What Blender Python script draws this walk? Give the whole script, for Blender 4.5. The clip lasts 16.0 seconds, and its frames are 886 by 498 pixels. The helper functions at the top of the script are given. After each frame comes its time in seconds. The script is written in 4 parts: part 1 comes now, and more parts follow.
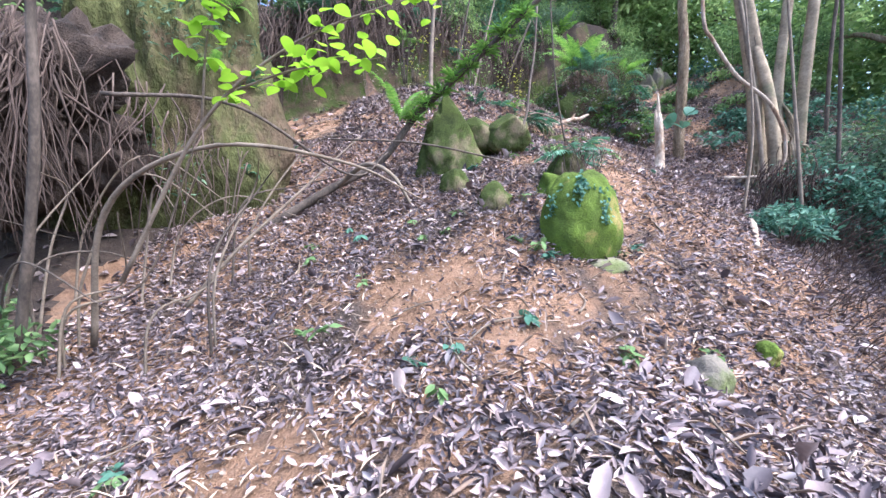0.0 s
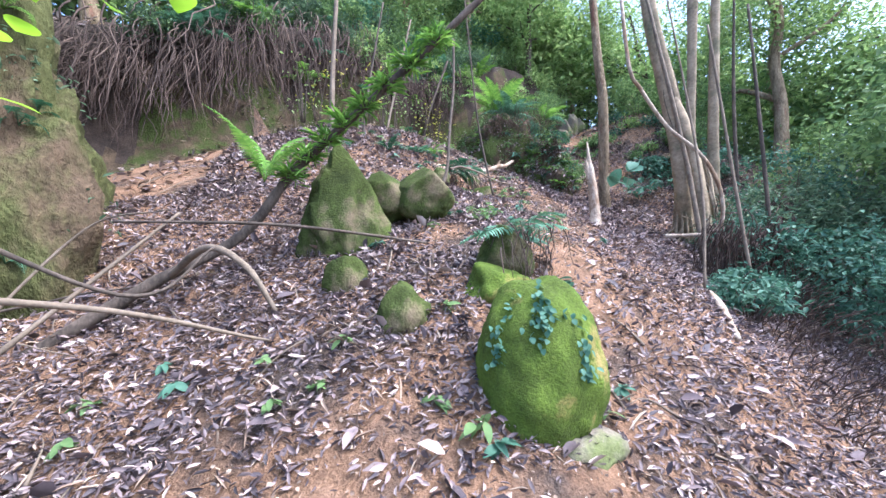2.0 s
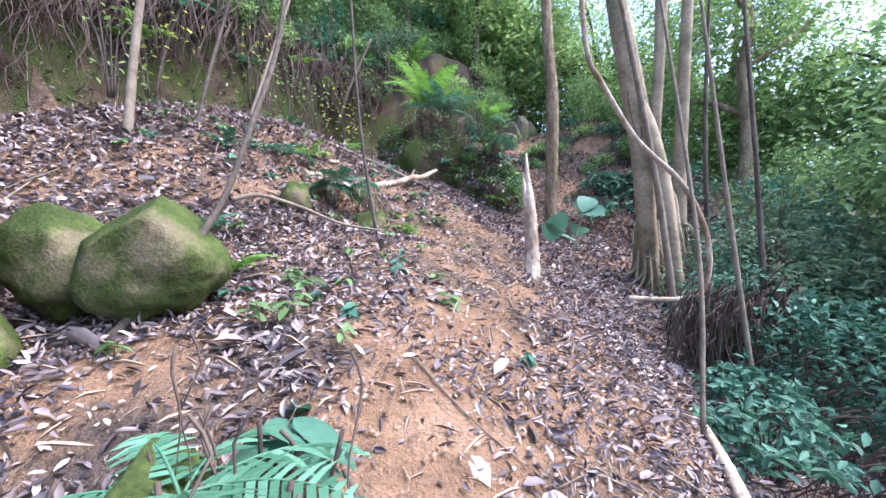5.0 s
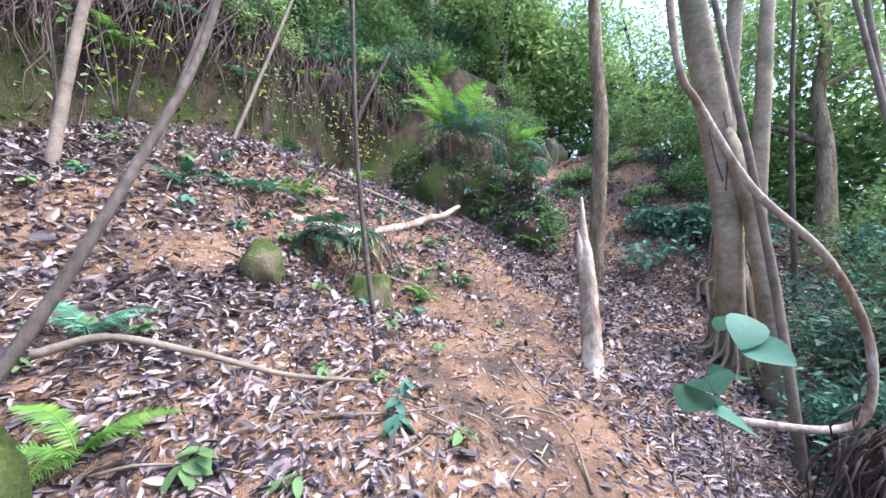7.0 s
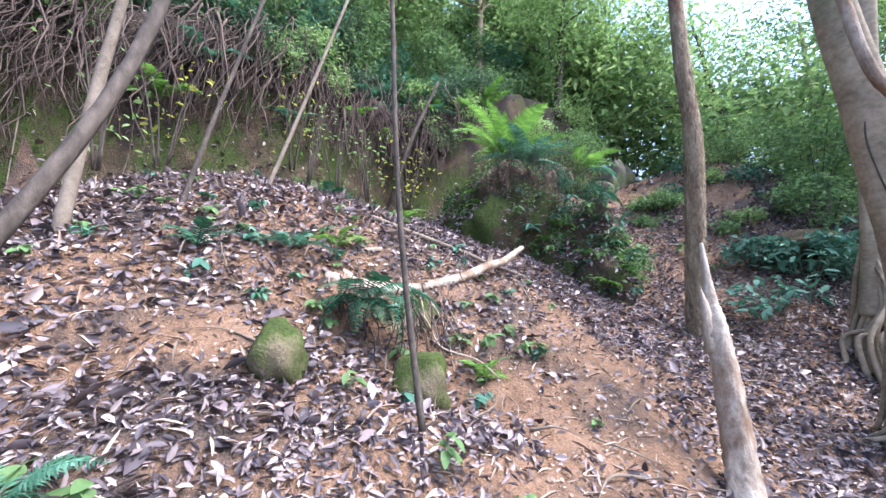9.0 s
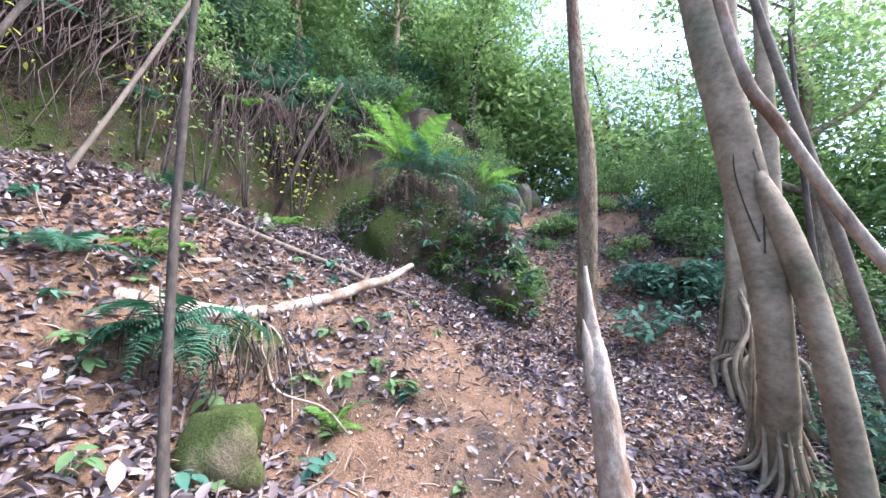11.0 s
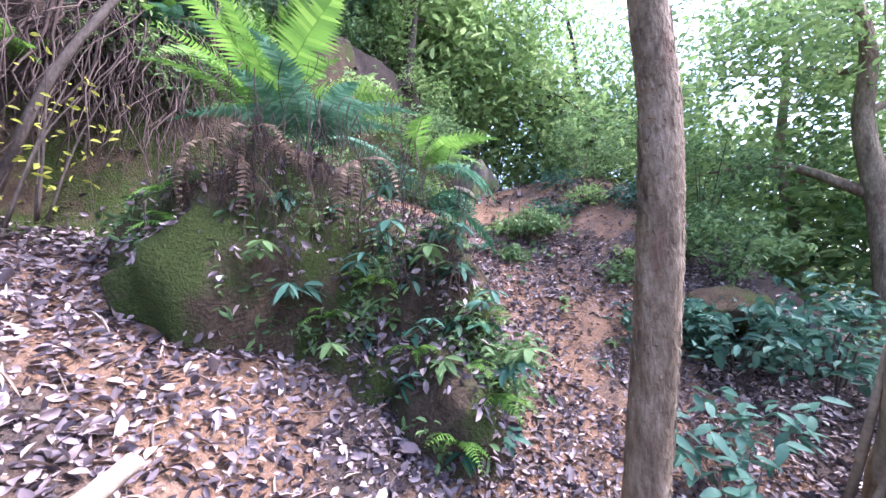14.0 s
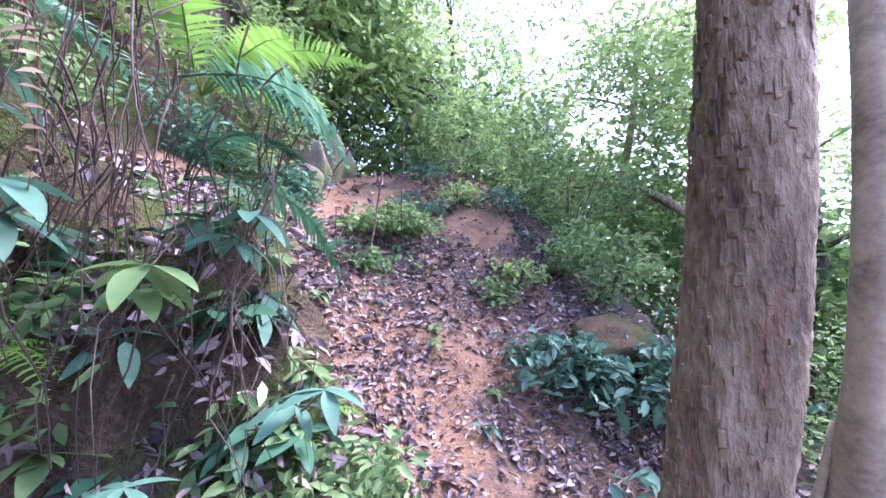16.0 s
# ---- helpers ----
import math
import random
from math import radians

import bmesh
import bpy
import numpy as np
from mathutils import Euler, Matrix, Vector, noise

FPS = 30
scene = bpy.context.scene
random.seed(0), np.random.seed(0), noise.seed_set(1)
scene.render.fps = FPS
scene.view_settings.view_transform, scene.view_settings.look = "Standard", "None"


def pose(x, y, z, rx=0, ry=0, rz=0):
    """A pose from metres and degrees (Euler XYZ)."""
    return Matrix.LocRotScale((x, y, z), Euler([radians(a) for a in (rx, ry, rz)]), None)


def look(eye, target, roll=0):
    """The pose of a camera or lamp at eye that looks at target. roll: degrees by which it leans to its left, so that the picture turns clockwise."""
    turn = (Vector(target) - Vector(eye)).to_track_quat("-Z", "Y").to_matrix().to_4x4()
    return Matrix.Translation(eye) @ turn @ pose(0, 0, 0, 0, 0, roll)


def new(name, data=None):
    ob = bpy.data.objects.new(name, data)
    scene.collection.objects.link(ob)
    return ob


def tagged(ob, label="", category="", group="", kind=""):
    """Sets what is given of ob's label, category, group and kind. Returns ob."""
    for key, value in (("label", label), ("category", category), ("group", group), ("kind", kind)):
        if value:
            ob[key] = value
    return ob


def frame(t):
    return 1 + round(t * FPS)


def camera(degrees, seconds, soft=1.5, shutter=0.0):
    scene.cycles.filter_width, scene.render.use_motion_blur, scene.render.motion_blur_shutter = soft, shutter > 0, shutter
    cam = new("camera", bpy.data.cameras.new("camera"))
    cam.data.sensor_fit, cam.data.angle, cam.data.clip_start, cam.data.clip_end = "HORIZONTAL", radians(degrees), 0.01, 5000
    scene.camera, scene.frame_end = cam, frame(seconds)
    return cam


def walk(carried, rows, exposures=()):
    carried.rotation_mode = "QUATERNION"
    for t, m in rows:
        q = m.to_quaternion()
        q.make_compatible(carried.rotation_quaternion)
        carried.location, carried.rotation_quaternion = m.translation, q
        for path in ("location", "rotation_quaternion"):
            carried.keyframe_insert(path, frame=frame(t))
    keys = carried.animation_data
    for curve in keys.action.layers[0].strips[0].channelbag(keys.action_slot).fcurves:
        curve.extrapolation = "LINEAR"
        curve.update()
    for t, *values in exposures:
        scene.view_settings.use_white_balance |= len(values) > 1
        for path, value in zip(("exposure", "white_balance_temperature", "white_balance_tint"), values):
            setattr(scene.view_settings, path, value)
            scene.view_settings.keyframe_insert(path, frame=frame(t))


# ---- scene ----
cam = camera(98.0, 16.0, soft=1.5)
EXPOSURE = 2.3
PATH = [
    (0, (-0.264, -0.196, 1.359), (-0.133, 1.798, 1.272), -0.6),
    (0.5, (-0.202, 0.182, 1.715), (-0.015, 2.173, 1.719), -1.5),
    (1, (-0.155, 0.556, 1.835), (0.03, 2.545, 1.935), -1.9),
    (1.5, (-0.006, 0.866, 2.076), (0.289, 2.843, 2.169), -2.2),
    (2, (0.242, 1.455, 2.1), (0.741, 3.39, 2.173), -2.8),
    (2.5, (0.703, 1.982, 2.096), (1.411, 3.848, 2.221), -3.5),
    (3, (1.061, 2.353, 2.443), (1.831, 4.197, 2.518), -3.5),
    (3.5, (1.296, 2.756, 2.563), (2.1, 4.583, 2.7), -3.4),
    (3.7, (1.395, 2.916, 2.647), (2.195, 4.745, 2.781), -3.4),
    (4.3, (1.83, 3.16, 2.76), (2.6, 5.0, 2.86), -2.4),
    (5.0, (2.08, 3.56, 2.95), (2.79, 5.43, 3.0), -1.2),
    (5.8, (1.964, 4.08, 3.149), (2.643, 5.961, 3.162), -0.3),
    (6, (2.049, 4.249, 3.198), (2.674, 6.147, 3.264), -0.4),
    (6.5, (2.387, 4.674, 3.401), (2.997, 6.576, 3.485), 0.1),
    (7, (2.494, 4.896, 3.631), (3.121, 6.791, 3.76), 0.6),
    (7.5, (2.684, 5.307, 3.698), (3.183, 7.242, 3.784), 0.4),
    (8, (2.531, 5.707, 3.926), (2.887, 7.67, 4.065), 0.5),
    (8.2, (2.547, 5.788, 3.954), (2.904, 7.748, 4.132), 0.4),
    (10.3, (2.795, 5.763, 4.184), (3.283, 7.673, 4.521), -0.8),
    (10.5, (2.844, 5.798, 4.194), (3.392, 7.687, 4.556), -0.6),
    (11, (3.277, 6.284, 4.123), (4.029, 8.103, 4.473), 0.6),
    (11.5, (3.541, 6.904, 4.232), (4.363, 8.719, 4.411), 0.6),
    (12, (3.766, 7.261, 4.357), (4.668, 9.043, 4.466), 0.6),
    (12.5, (4.163, 7.976, 4.468), (5.121, 9.732, 4.471), 0.8),
    (13, (4.472, 8.58, 4.718), (5.444, 10.327, 4.738), 0.7),
    (13.5, (5.002, 8.974, 5.138), (5.951, 10.727, 5.297), 0.2),
    (14, (4.997, 9.268, 5.398), (6.024, 10.971, 5.611), 0.2),
    (14.5, (5.139, 9.527, 5.523), (6.277, 11.159, 5.722), 0.6),
    (15, (5.464, 9.868, 5.646), (6.744, 11.396, 5.811), 1.2),
    (15.5, (5.702, 10.158, 5.677), (7.147, 11.529, 5.854), 2.1),
    (16, (6.124, 10.64, 5.729), (7.71, 11.842, 5.927), 2.4),
]
walk(cam, [(t, look(eye, target, roll)) for t, eye, target, roll in PATH], exposures=[(0, EXPOSURE, 5450, 15), (10, EXPOSURE, 5450, 15), (13, EXPOSURE + 0.4, 5450, 20), (15, EXPOSURE + 0.6, 5350, 38), (16, EXPOSURE + 0.75, 5350, 38)])

# ---- light: bright haze through a thin canopy ----
SUN_UP, SUN_ROUND = radians(58), radians(120)
world = bpy.data.worlds.new("sky")
scene.world = world
world.use_nodes = True
_n = world.node_tree.nodes
_sky = _n.new("ShaderNodeTexSky")
_sky.sky_type, _sky.sun_disc = "NISHITA", False
_sky.sun_elevation, _sky.sun_rotation = SUN_UP, SUN_ROUND
_sky.dust_density, _sky.ozone_density, _sky.air_density = 4.0, 1.0, 1.0
_n["Background"].inputs[1].default_value = 0.15
world.node_tree.links.new(_sky.outputs[0], _n["Background"].inputs[0])
sun = new("sun", bpy.data.lights.new("sun", "SUN"))
sun.data.energy, sun.data.angle, sun.data.color = 1.3, radians(25), (1.0, 0.96, 0.9)
sun.matrix_world = look((0, 0, 0), (-math.sin(SUN_ROUND) * math.cos(SUN_UP), -math.cos(SUN_ROUND) * math.cos(SUN_UP), -math.sin(SUN_UP)))

rng = np.random.default_rng(7)


# ---- materials ----
def material(name, stops, scale=3.0, fine=40.0, rough=0.85, bump=0.4, dist=0.02, island=0.0, spots=None, spot_scale=1.2,
             spot_at=0.5, through_light=0.0, spec=0.3, stretch=(1, 1, 1), coords="Object", up=0.0):
    """Noise colours at two scales with bump; island: share of the colour that changes from piece to piece; spots: a second colour in patches."""
    mat = bpy.data.materials.new(name)
    mat.use_nodes = True
    nt = mat.node_tree
    nodes, links = nt.nodes, nt.links
    bsdf = nodes["Principled BSDF"]
    bsdf.inputs["Roughness"].default_value = rough
    bsdf.inputs["Specular IOR Level"].default_value = spec
    tc = nodes.new("ShaderNodeTexCoord")
    mp = nodes.new("ShaderNodeMapping")
    mp.inputs["Scale"].default_value = stretch
    links.new(tc.outputs[coords], mp.inputs[0])

    def noise_node(sc, detail):
        n = nodes.new("ShaderNodeTexNoise")
        n.inputs["Scale"].default_value, n.inputs["Detail"].default_value = sc, detail
        n.inputs["Roughness"].default_value = 0.65
        links.new(mp.outputs[0], n.inputs["Vector"])
        return n.outputs["Fac"]

    def math_node(op, a, b):
        n = nodes.new("ShaderNodeMath")
        n.operation = op
        for k, v in ((0, a), (1, b)):
            if isinstance(v, (int, float)):
                n.inputs[k].default_value = v
            else:
                links.new(v, n.inputs[k])
        return n.outputs[0]

    big, small = noise_node(scale, 3), noise_node(fine, 4)
    fac = math_node("ADD", math_node("MULTIPLY", big, 0.6), math_node("MULTIPLY", small, 0.4))
    # stretch the noise's narrow range over the whole ramp
    fac = math_node("ADD", math_node("MULTIPLY", math_node("SUBTRACT", fac, 0.5), 2.6), 0.5)
    if island:
        geo = nodes.new("ShaderNodeNewGeometry")
        fac = math_node("ADD", math_node("MULTIPLY", fac, 1 - island), math_node("MULTIPLY", geo.outputs["Random Per Island"], island))
    ramp = nodes.new("ShaderNodeValToRGB")
    el = ramp.color_ramp.elements
    while len(el) < len(stops):
        el.new(0.5)
    for k, c in enumerate(stops):
        el[k].position, el[k].color = k / (len(stops) - 1), (*c, 1)
    links.new(fac, ramp.inputs[0])
    colour = ramp.outputs[0]
    if spots:
        mix = nodes.new("ShaderNodeMix")
        mix.data_type = "RGBA"
        mask = noise_node(spot_scale, 5)
        if up:
            geo2 = nodes.new("ShaderNodeNewGeometry")
            sep = nodes.new("ShaderNodeSeparateXYZ")
            links.new(geo2.outputs["Normal"], sep.inputs[0])
            mask = math_node("ADD", mask, math_node("MULTIPLY", sep.outputs[2], up))
        mr = nodes.new("ShaderNodeMapRange")
        mr.inputs[1].default_value, mr.inputs[2].default_value = spot_at - 0.06, spot_at + 0.06
        links.new(mask, mr.inputs[0])
        links.new(mr.outputs[0], mix.inputs[0])
        links.new(colour, mix.inputs[6])
        r2 = nodes.new("ShaderNodeValToRGB")
        e2 = r2.color_ramp.elements
        e2[0].color, e2[1].color = (*[c * 0.6 for c in spots], 1), (*[c * 1.25 for c in spots], 1)
        e2[0].position, e2[1].position = 0.25, 0.75
        links.new(small, r2.inputs[0])
        links.new(r2.outputs[0], mix.inputs[7])
        colour = mix.outputs[2]
    links.new(colour, bsdf.inputs["Base Color"])
    if bump:
        bp = nodes.new("ShaderNodeBump")
        bp.inputs["Strength"].default_value, bp.inputs["Distance"].default_value = bump, dist
        links.new(math_node("ADD", small, big), bp.inputs["Height"])
        links.new(bp.outputs[0], bsdf.inputs["Normal"])
    if through_light:
        tr = nodes.new("ShaderNodeBsdfTranslucent")
        links.new(colour, tr.inputs[0])
        ms = nodes.new("ShaderNodeMixShader")
        ms.inputs[0].default_value = through_light
        links.new(bsdf.outputs[0], ms.inputs[1])
        links.new(tr.outputs[0], ms.inputs[2])
        links.new(ms.outputs[0], nodes["Material Output"].inputs[0])
    return mat


SOIL = material("soil", [(0.11, 0.068, 0.043), (0.245, 0.148, 0.09), (0.36, 0.23, 0.15)], 2.6, 45, 0.95, 1.0, 0.05,
                spots=(0.10, 0.075, 0.06), spot_scale=0.9, spot_at=0.56, spec=0.1)
LITTER = material("dead_leaves", [(0.022, 0.018, 0.02), (0.06, 0.046, 0.05), (0.15, 0.113, 0.112), (0.31, 0.24, 0.22), (0.55, 0.47, 0.42)], 1.5, 30, 0.6, 0.2, 0.004,
                  island=0.75, spec=0.4)
STRAW = material("dry_straw", [(0.16, 0.11, 0.08), (0.34, 0.25, 0.18), (0.55, 0.45, 0.34)], 2, 30, 0.8, 0.1, island=0.8)
MOSS_BRIGHT = material("bright_moss", [(0.035, 0.045, 0.014), (0.085, 0.125, 0.022), (0.165, 0.235, 0.035)], 2.2, 55, 0.95, 0.7, 0.02,
                       spots=(0.30, 0.22, 0.09), spot_scale=1.7, spot_at=0.62, spec=0.1)
MOSS = material("moss", [(0.018, 0.022, 0.01), (0.05, 0.066, 0.018), (0.105, 0.135, 0.036)], 2.5, 50, 0.95, 0.7, 0.02,
                spots=(0.15, 0.12, 0.075), spot_scale=1.5, spot_at=0.58, spec=0.1)
MOSS_EARTH = material("mossy_earth", [(0.03, 0.022, 0.016), (0.085, 0.062, 0.04), (0.17, 0.125, 0.08)], 3, 38, 0.95, 1.0, 0.06,
                      spots=(0.06, 0.08, 0.022), spot_scale=1.3, spot_at=0.5, spec=0.1)
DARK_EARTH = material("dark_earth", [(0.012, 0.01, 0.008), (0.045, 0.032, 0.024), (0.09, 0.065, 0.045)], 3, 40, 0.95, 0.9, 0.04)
BARE_ROCK = material("pale_rock", [(0.07, 0.06, 0.045), (0.15, 0.13, 0.1), (0.25, 0.215, 0.165)], 2, 40, 0.9, 0.6, 0.02,
                     spots=(0.12, 0.14, 0.05), spot_scale=1.6, spot_at=0.55)
BARK_GREY = material("smooth_grey_bark", [(0.10, 0.075, 0.048), (0.27, 0.21, 0.138), (0.42, 0.34, 0.235)], 1.6, 15, 0.85, 0.45, 0.012,
                     stretch=(1, 1, 1.25), spots=(0.17, 0.15, 0.09), spot_scale=1.3, spot_at=0.6)
BARK_ROUGH = material("rough_brown_bark", [(0.045, 0.031, 0.02), (0.19, 0.14, 0.085), (0.38, 0.3, 0.205)], 8, 34, 0.9, 1.0, 0.03,
                      stretch=(1, 1, 0.35), spots=(0.19, 0.085, 0.055), spot_scale=3.0, spot_at=0.63)
BARK_DARK = material("dark_bark", [(0.025, 0.02, 0.016), (0.07, 0.055, 0.042), (0.14, 0.11, 0.085)], 5, 40, 0.9, 0.6, 0.012, stretch=(1, 1, 0.5))
STEM = material("brown_stem", [(0.07, 0.055, 0.04), (0.16, 0.125, 0.09), (0.25, 0.2, 0.15)], 6, 60, 0.85, 0.4, 0.006)
DEADWOOD = material("weathered_wood", [(0.12, 0.085, 0.06), (0.34, 0.27, 0.2), (0.6, 0.53, 0.43)], 4, 22, 0.85, 0.8, 0.02, stretch=(1, 1, 0.5),
                    spots=(0.2, 0.125, 0.075), spot_scale=2.6, spot_at=0.56)
DEAD_FERN = material("dead_fern", [(0.035, 0.022, 0.014), (0.11, 0.072, 0.045), (0.23, 0.16, 0.1)], 3, 25, 0.85, 0.1, 0.003, island=0.6, through_light=0.2)
MOSS_FACE = material("mossy_face", [(0.02, 0.018, 0.01), (0.062, 0.066, 0.024), (0.125, 0.135, 0.05)], 1.2, 16, 0.95, 1.0, 0.08,
                     spots=(0.1, 0.072, 0.045), spot_scale=0.8, spot_at=0.57, spec=0.1, stretch=(1, 1, 0.55))
ROOT = material("hanging_roots", [(0.024, 0.016, 0.012), (0.066, 0.045, 0.035), (0.14, 0.102, 0.078)], 4, 30, 0.9, 0.3, island=0.6)


def leaf_material(name, stops, glow=0.4, rough=0.6):
    return material(name, stops, 3, 25, rough, 0.1, 0.003, island=0.7, through_light=glow, spec=0.25)


LEAF_LIME = leaf_material("lime_leaf", [(0.16, 0.32, 0.02), (0.28, 0.5, 0.03), (0.42, 0.62, 0.06)], 0.5)
LEAF_GREEN = leaf_material("green_leaf", [(0.05, 0.1, 0.04), (0.13, 0.22, 0.08), (0.26, 0.37, 0.145)])
LEAF_BLUE = leaf_material("blue_green_leaf", [(0.025, 0.065, 0.042), (0.065, 0.155, 0.1), (0.15, 0.28, 0.2)], 0.3)
LEAF_DARK = leaf_material("dark_leaf", [(0.03, 0.06, 0.035), (0.085, 0.145, 0.08), (0.18, 0.26, 0.15)])
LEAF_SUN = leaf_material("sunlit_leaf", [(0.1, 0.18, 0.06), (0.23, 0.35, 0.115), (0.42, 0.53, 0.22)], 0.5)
LEAF_YELLOW = leaf_material("yellow_leaf", [(0.26, 0.3, 0.04), (0.42, 0.43, 0.07), (0.55, 0.53, 0.13)], 0.5)
FERN_GREEN = leaf_material("fern_green", [(0.07, 0.16, 0.03), (0.15, 0.3, 0.05), (0.26, 0.42, 0.08)], 0.45)
FERN_BLUE = leaf_material("fern_blue", [(0.035, 0.10, 0.05), (0.085, 0.2, 0.115), (0.21, 0.38, 0.26)], 0.3)
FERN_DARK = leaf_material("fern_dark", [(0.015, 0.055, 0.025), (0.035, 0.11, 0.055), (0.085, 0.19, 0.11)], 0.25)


# ---- lie of the land ----
BASE = (-0.9093, -0.0512, 0.5076)
MOUNDS = [
    (-5, -1, 0.70),
    (-5, 2.5, -0.22),
    (-5, 5, -0.53),
    (-5, 7.5, 0.08),
    (-5, 10, -0.49),
    (-2, 2.5, -0.43),
    (-2, 5, -0.54),
    (-2, 7.5, 0.18),
    (-2, 10, 0.09),
    (1, -1, 1.73),
    (1, 2.5, 0.11),
    (1, 5, 0.88),
    (1, 7.5, -0.70),
    (1, 10, 1.09),
    (1, 12.5, 0.06),
    (1, 15.5, 0.17),
    (4, -1, 0.41),
    (4, 2.5, -1.51),
    (4, 5, 0.94),
    (4, 7.5, -0.12),
    (4, 10, 0.01),
    (4, 12.5, 0.20),
    (4, 15.5, -0.95),
    (7, 2.5, -0.84),
    (7, 5, -0.69),
    (7, 7.5, -0.09),
    (7, 10, -0.32),
    (7, 12.5, -0.62),
    (7, 15.5, 1.00),
    (10, 7.5, -0.96),
    (10, 10, 0.23),
    (10, 12.5, -0.30),
    (10, 15.5, -0.56),
    (13, 10, -0.26),
    (13, 12.5, 0.87),
    (13, 15.5, 1.87),
]


def wave(x, y, f, s):
    """Cheap smooth noise, about -1 to 1."""
    return (np.sin(f * x + s) * np.cos(f * 1.13 * y - 1.7 * s) + np.sin(f * 0.71 * (x + y) + 2.3 * s) * np.cos(f * 0.83 * (x - y) + s)) * 0.5


def ease(u):
    u = np.clip(u, 0, 1)
    return u * u * (3 - 2 * u)


def far(u, keep, run):
    """u, levelling off beyond keep."""
    a = np.abs(u)
    return np.sign(u) * np.where(a < keep, a, keep + run * (1 - np.exp(-(np.maximum(a, keep) - keep) / run)))


def bank_line(x):
    return np.interp(x, (-8, -2, 0.9, 3, 5, 6.5, 10, 14), (9.6, 10.9, 12.7, 15.0, 15.4, 15.3, 17.5, 19.0))


def ground_z(x, y):
    x, y = np.asarray(x, float), np.asarray(y, float)
    z = BASE[0] + BASE[1] * (far(x - 4, 13, 6) + 4) + BASE[2] * (far(y - 7, 13, 8) + 7)
    for cx, cy, up in MOUNDS:
        z = z + up * np.exp(-((x - cx) ** 2 + (y - cy) ** 2) / 8.0)
    # washed-out step below the fallen log
    z = z - 0.6 * np.exp(-((x - 3.1) / 1.1) ** 2 - ((y - 9.15) / 0.7) ** 2)
    z = z + 2.9 * ease((y - bank_line(x) + 0.22 * wave(x, y, 3.1, 2) + 0.08 * wave(x, y, 8.3, 5)) / 0.9) * ease((13 - x) / 4)
    near = np.exp(-(((x - 4) / 9) ** 2 + ((y - 7) / 9) ** 2))
    return z + near * (0.05 * wave(x, y, 2.7, 1) + 0.025 * wave(x, y, 7.3, 4) + 0.012 * wave(x, y, 17, 3))


def gz(x, y):
    return float(ground_z(x, y))


def bare(x, y):
    """How bare the soil is, 0 to 1: worn tread of the trail and washed patches."""
    b = np.zeros_like(np.asarray(x, float))
    for cx, cy, rx, ry, k in ((4.3, 8.6, 0.95, 0.9, 1), (3.7, 7.2, 0.8, 1.1, 0.85), (5.0, 9.6, 0.8, 0.9, 0.7), (-0.35, 3.3, 0.9, 0.45, 0.95), (0.7, 2.6, 0.7, 0.45, 0.75),
                              (2.6, 5.2, 0.5, 0.8, 0.8), (3.2, 6.2, 0.5, 0.7, 0.75), (-1.2, 1.9, 0.5, 0.4, 0.9), (9.6, 12.9, 0.4, 0.6, 0.7), (8.9, 12.2, 0.35, 0.6, 0.6),
                              (11.6, 14.0, 0.5, 0.6, 0.9), (1.4, 5.6, 0.4, 0.35, 0.7), (1.6, 8.6, 0.4, 0.25, 0.8), (1.5, 3.1, 0.4, 0.3, 0.8), (2.0, 4.1, 0.3, 0.5, 0.6), (4.4, 10.3, 0.9, 0.5, 0.6)):
        b = np.maximum(b, k * np.exp(-(((x - cx) / rx) ** 2 + ((y - cy) / ry) ** 2) * (1 + 0.5 * wave(x, y, 5, cx))))
    return np.clip(b + 0.22 * wave(x, y, 4.1, 6) + 0.12 * wave(x, y, 11, 9), 0, 1)


# ---- mesh builders ----
def mesh_of(name, verts, faces, mat, smooth=False):
    me = bpy.data.meshes.new(name)
    verts, faces = np.asarray(verts, np.float32), np.asarray(faces, np.int32)
    me.vertices.add(len(verts))
    me.vertices.foreach_set("co", verts.ravel())
    k = faces.shape[1]
    me.loops.add(faces.size)
    me.loops.foreach_set("vertex_index", faces.ravel())
    me.polygons.add(len(faces))
    me.polygons.foreach_set("loop_start", np.arange(0, faces.size, k, dtype=np.int32))
    if smooth:
        me.polygons.foreach_set("use_smooth", np.ones(len(faces), bool))
    me.update(calc_edges=True)
    me.validate()
    me.materials.append(mat)
    return me


def thing(name, label, category, at=(0, 0, 0), group="", kind="", data=None):
    ob = tagged(new(name, data), label, category, group, kind)
    ob.location = at
    return ob


def part(name, data, parent, label="", at=None):
    ob = new(name, data)
    ob.parent = parent
    if at is not None:
        ob.matrix_basis = at
    if label:
        ob["label"] = label
    return ob


def spline(points, n):
    """n points of a smooth curve through the given rows (x, y, z, radius)."""
    p = np.asarray(points, float)
    p = np.vstack([2 * p[0] - p[1], p, 2 * p[-1] - p[-2]])
    u = np.linspace(0, len(p) - 3 - 1e-6, n)
    i = u.astype(int)
    f = (u - i)[:, None]
    a, b, c, d = p[i], p[i + 1], p[i + 2], p[i + 3]
    return 0.5 * (2 * b + (c - a) * f + (2 * a - 5 * b + 4 * c - d) * f ** 2 + (3 * b - a - 3 * c + d) * f ** 3)


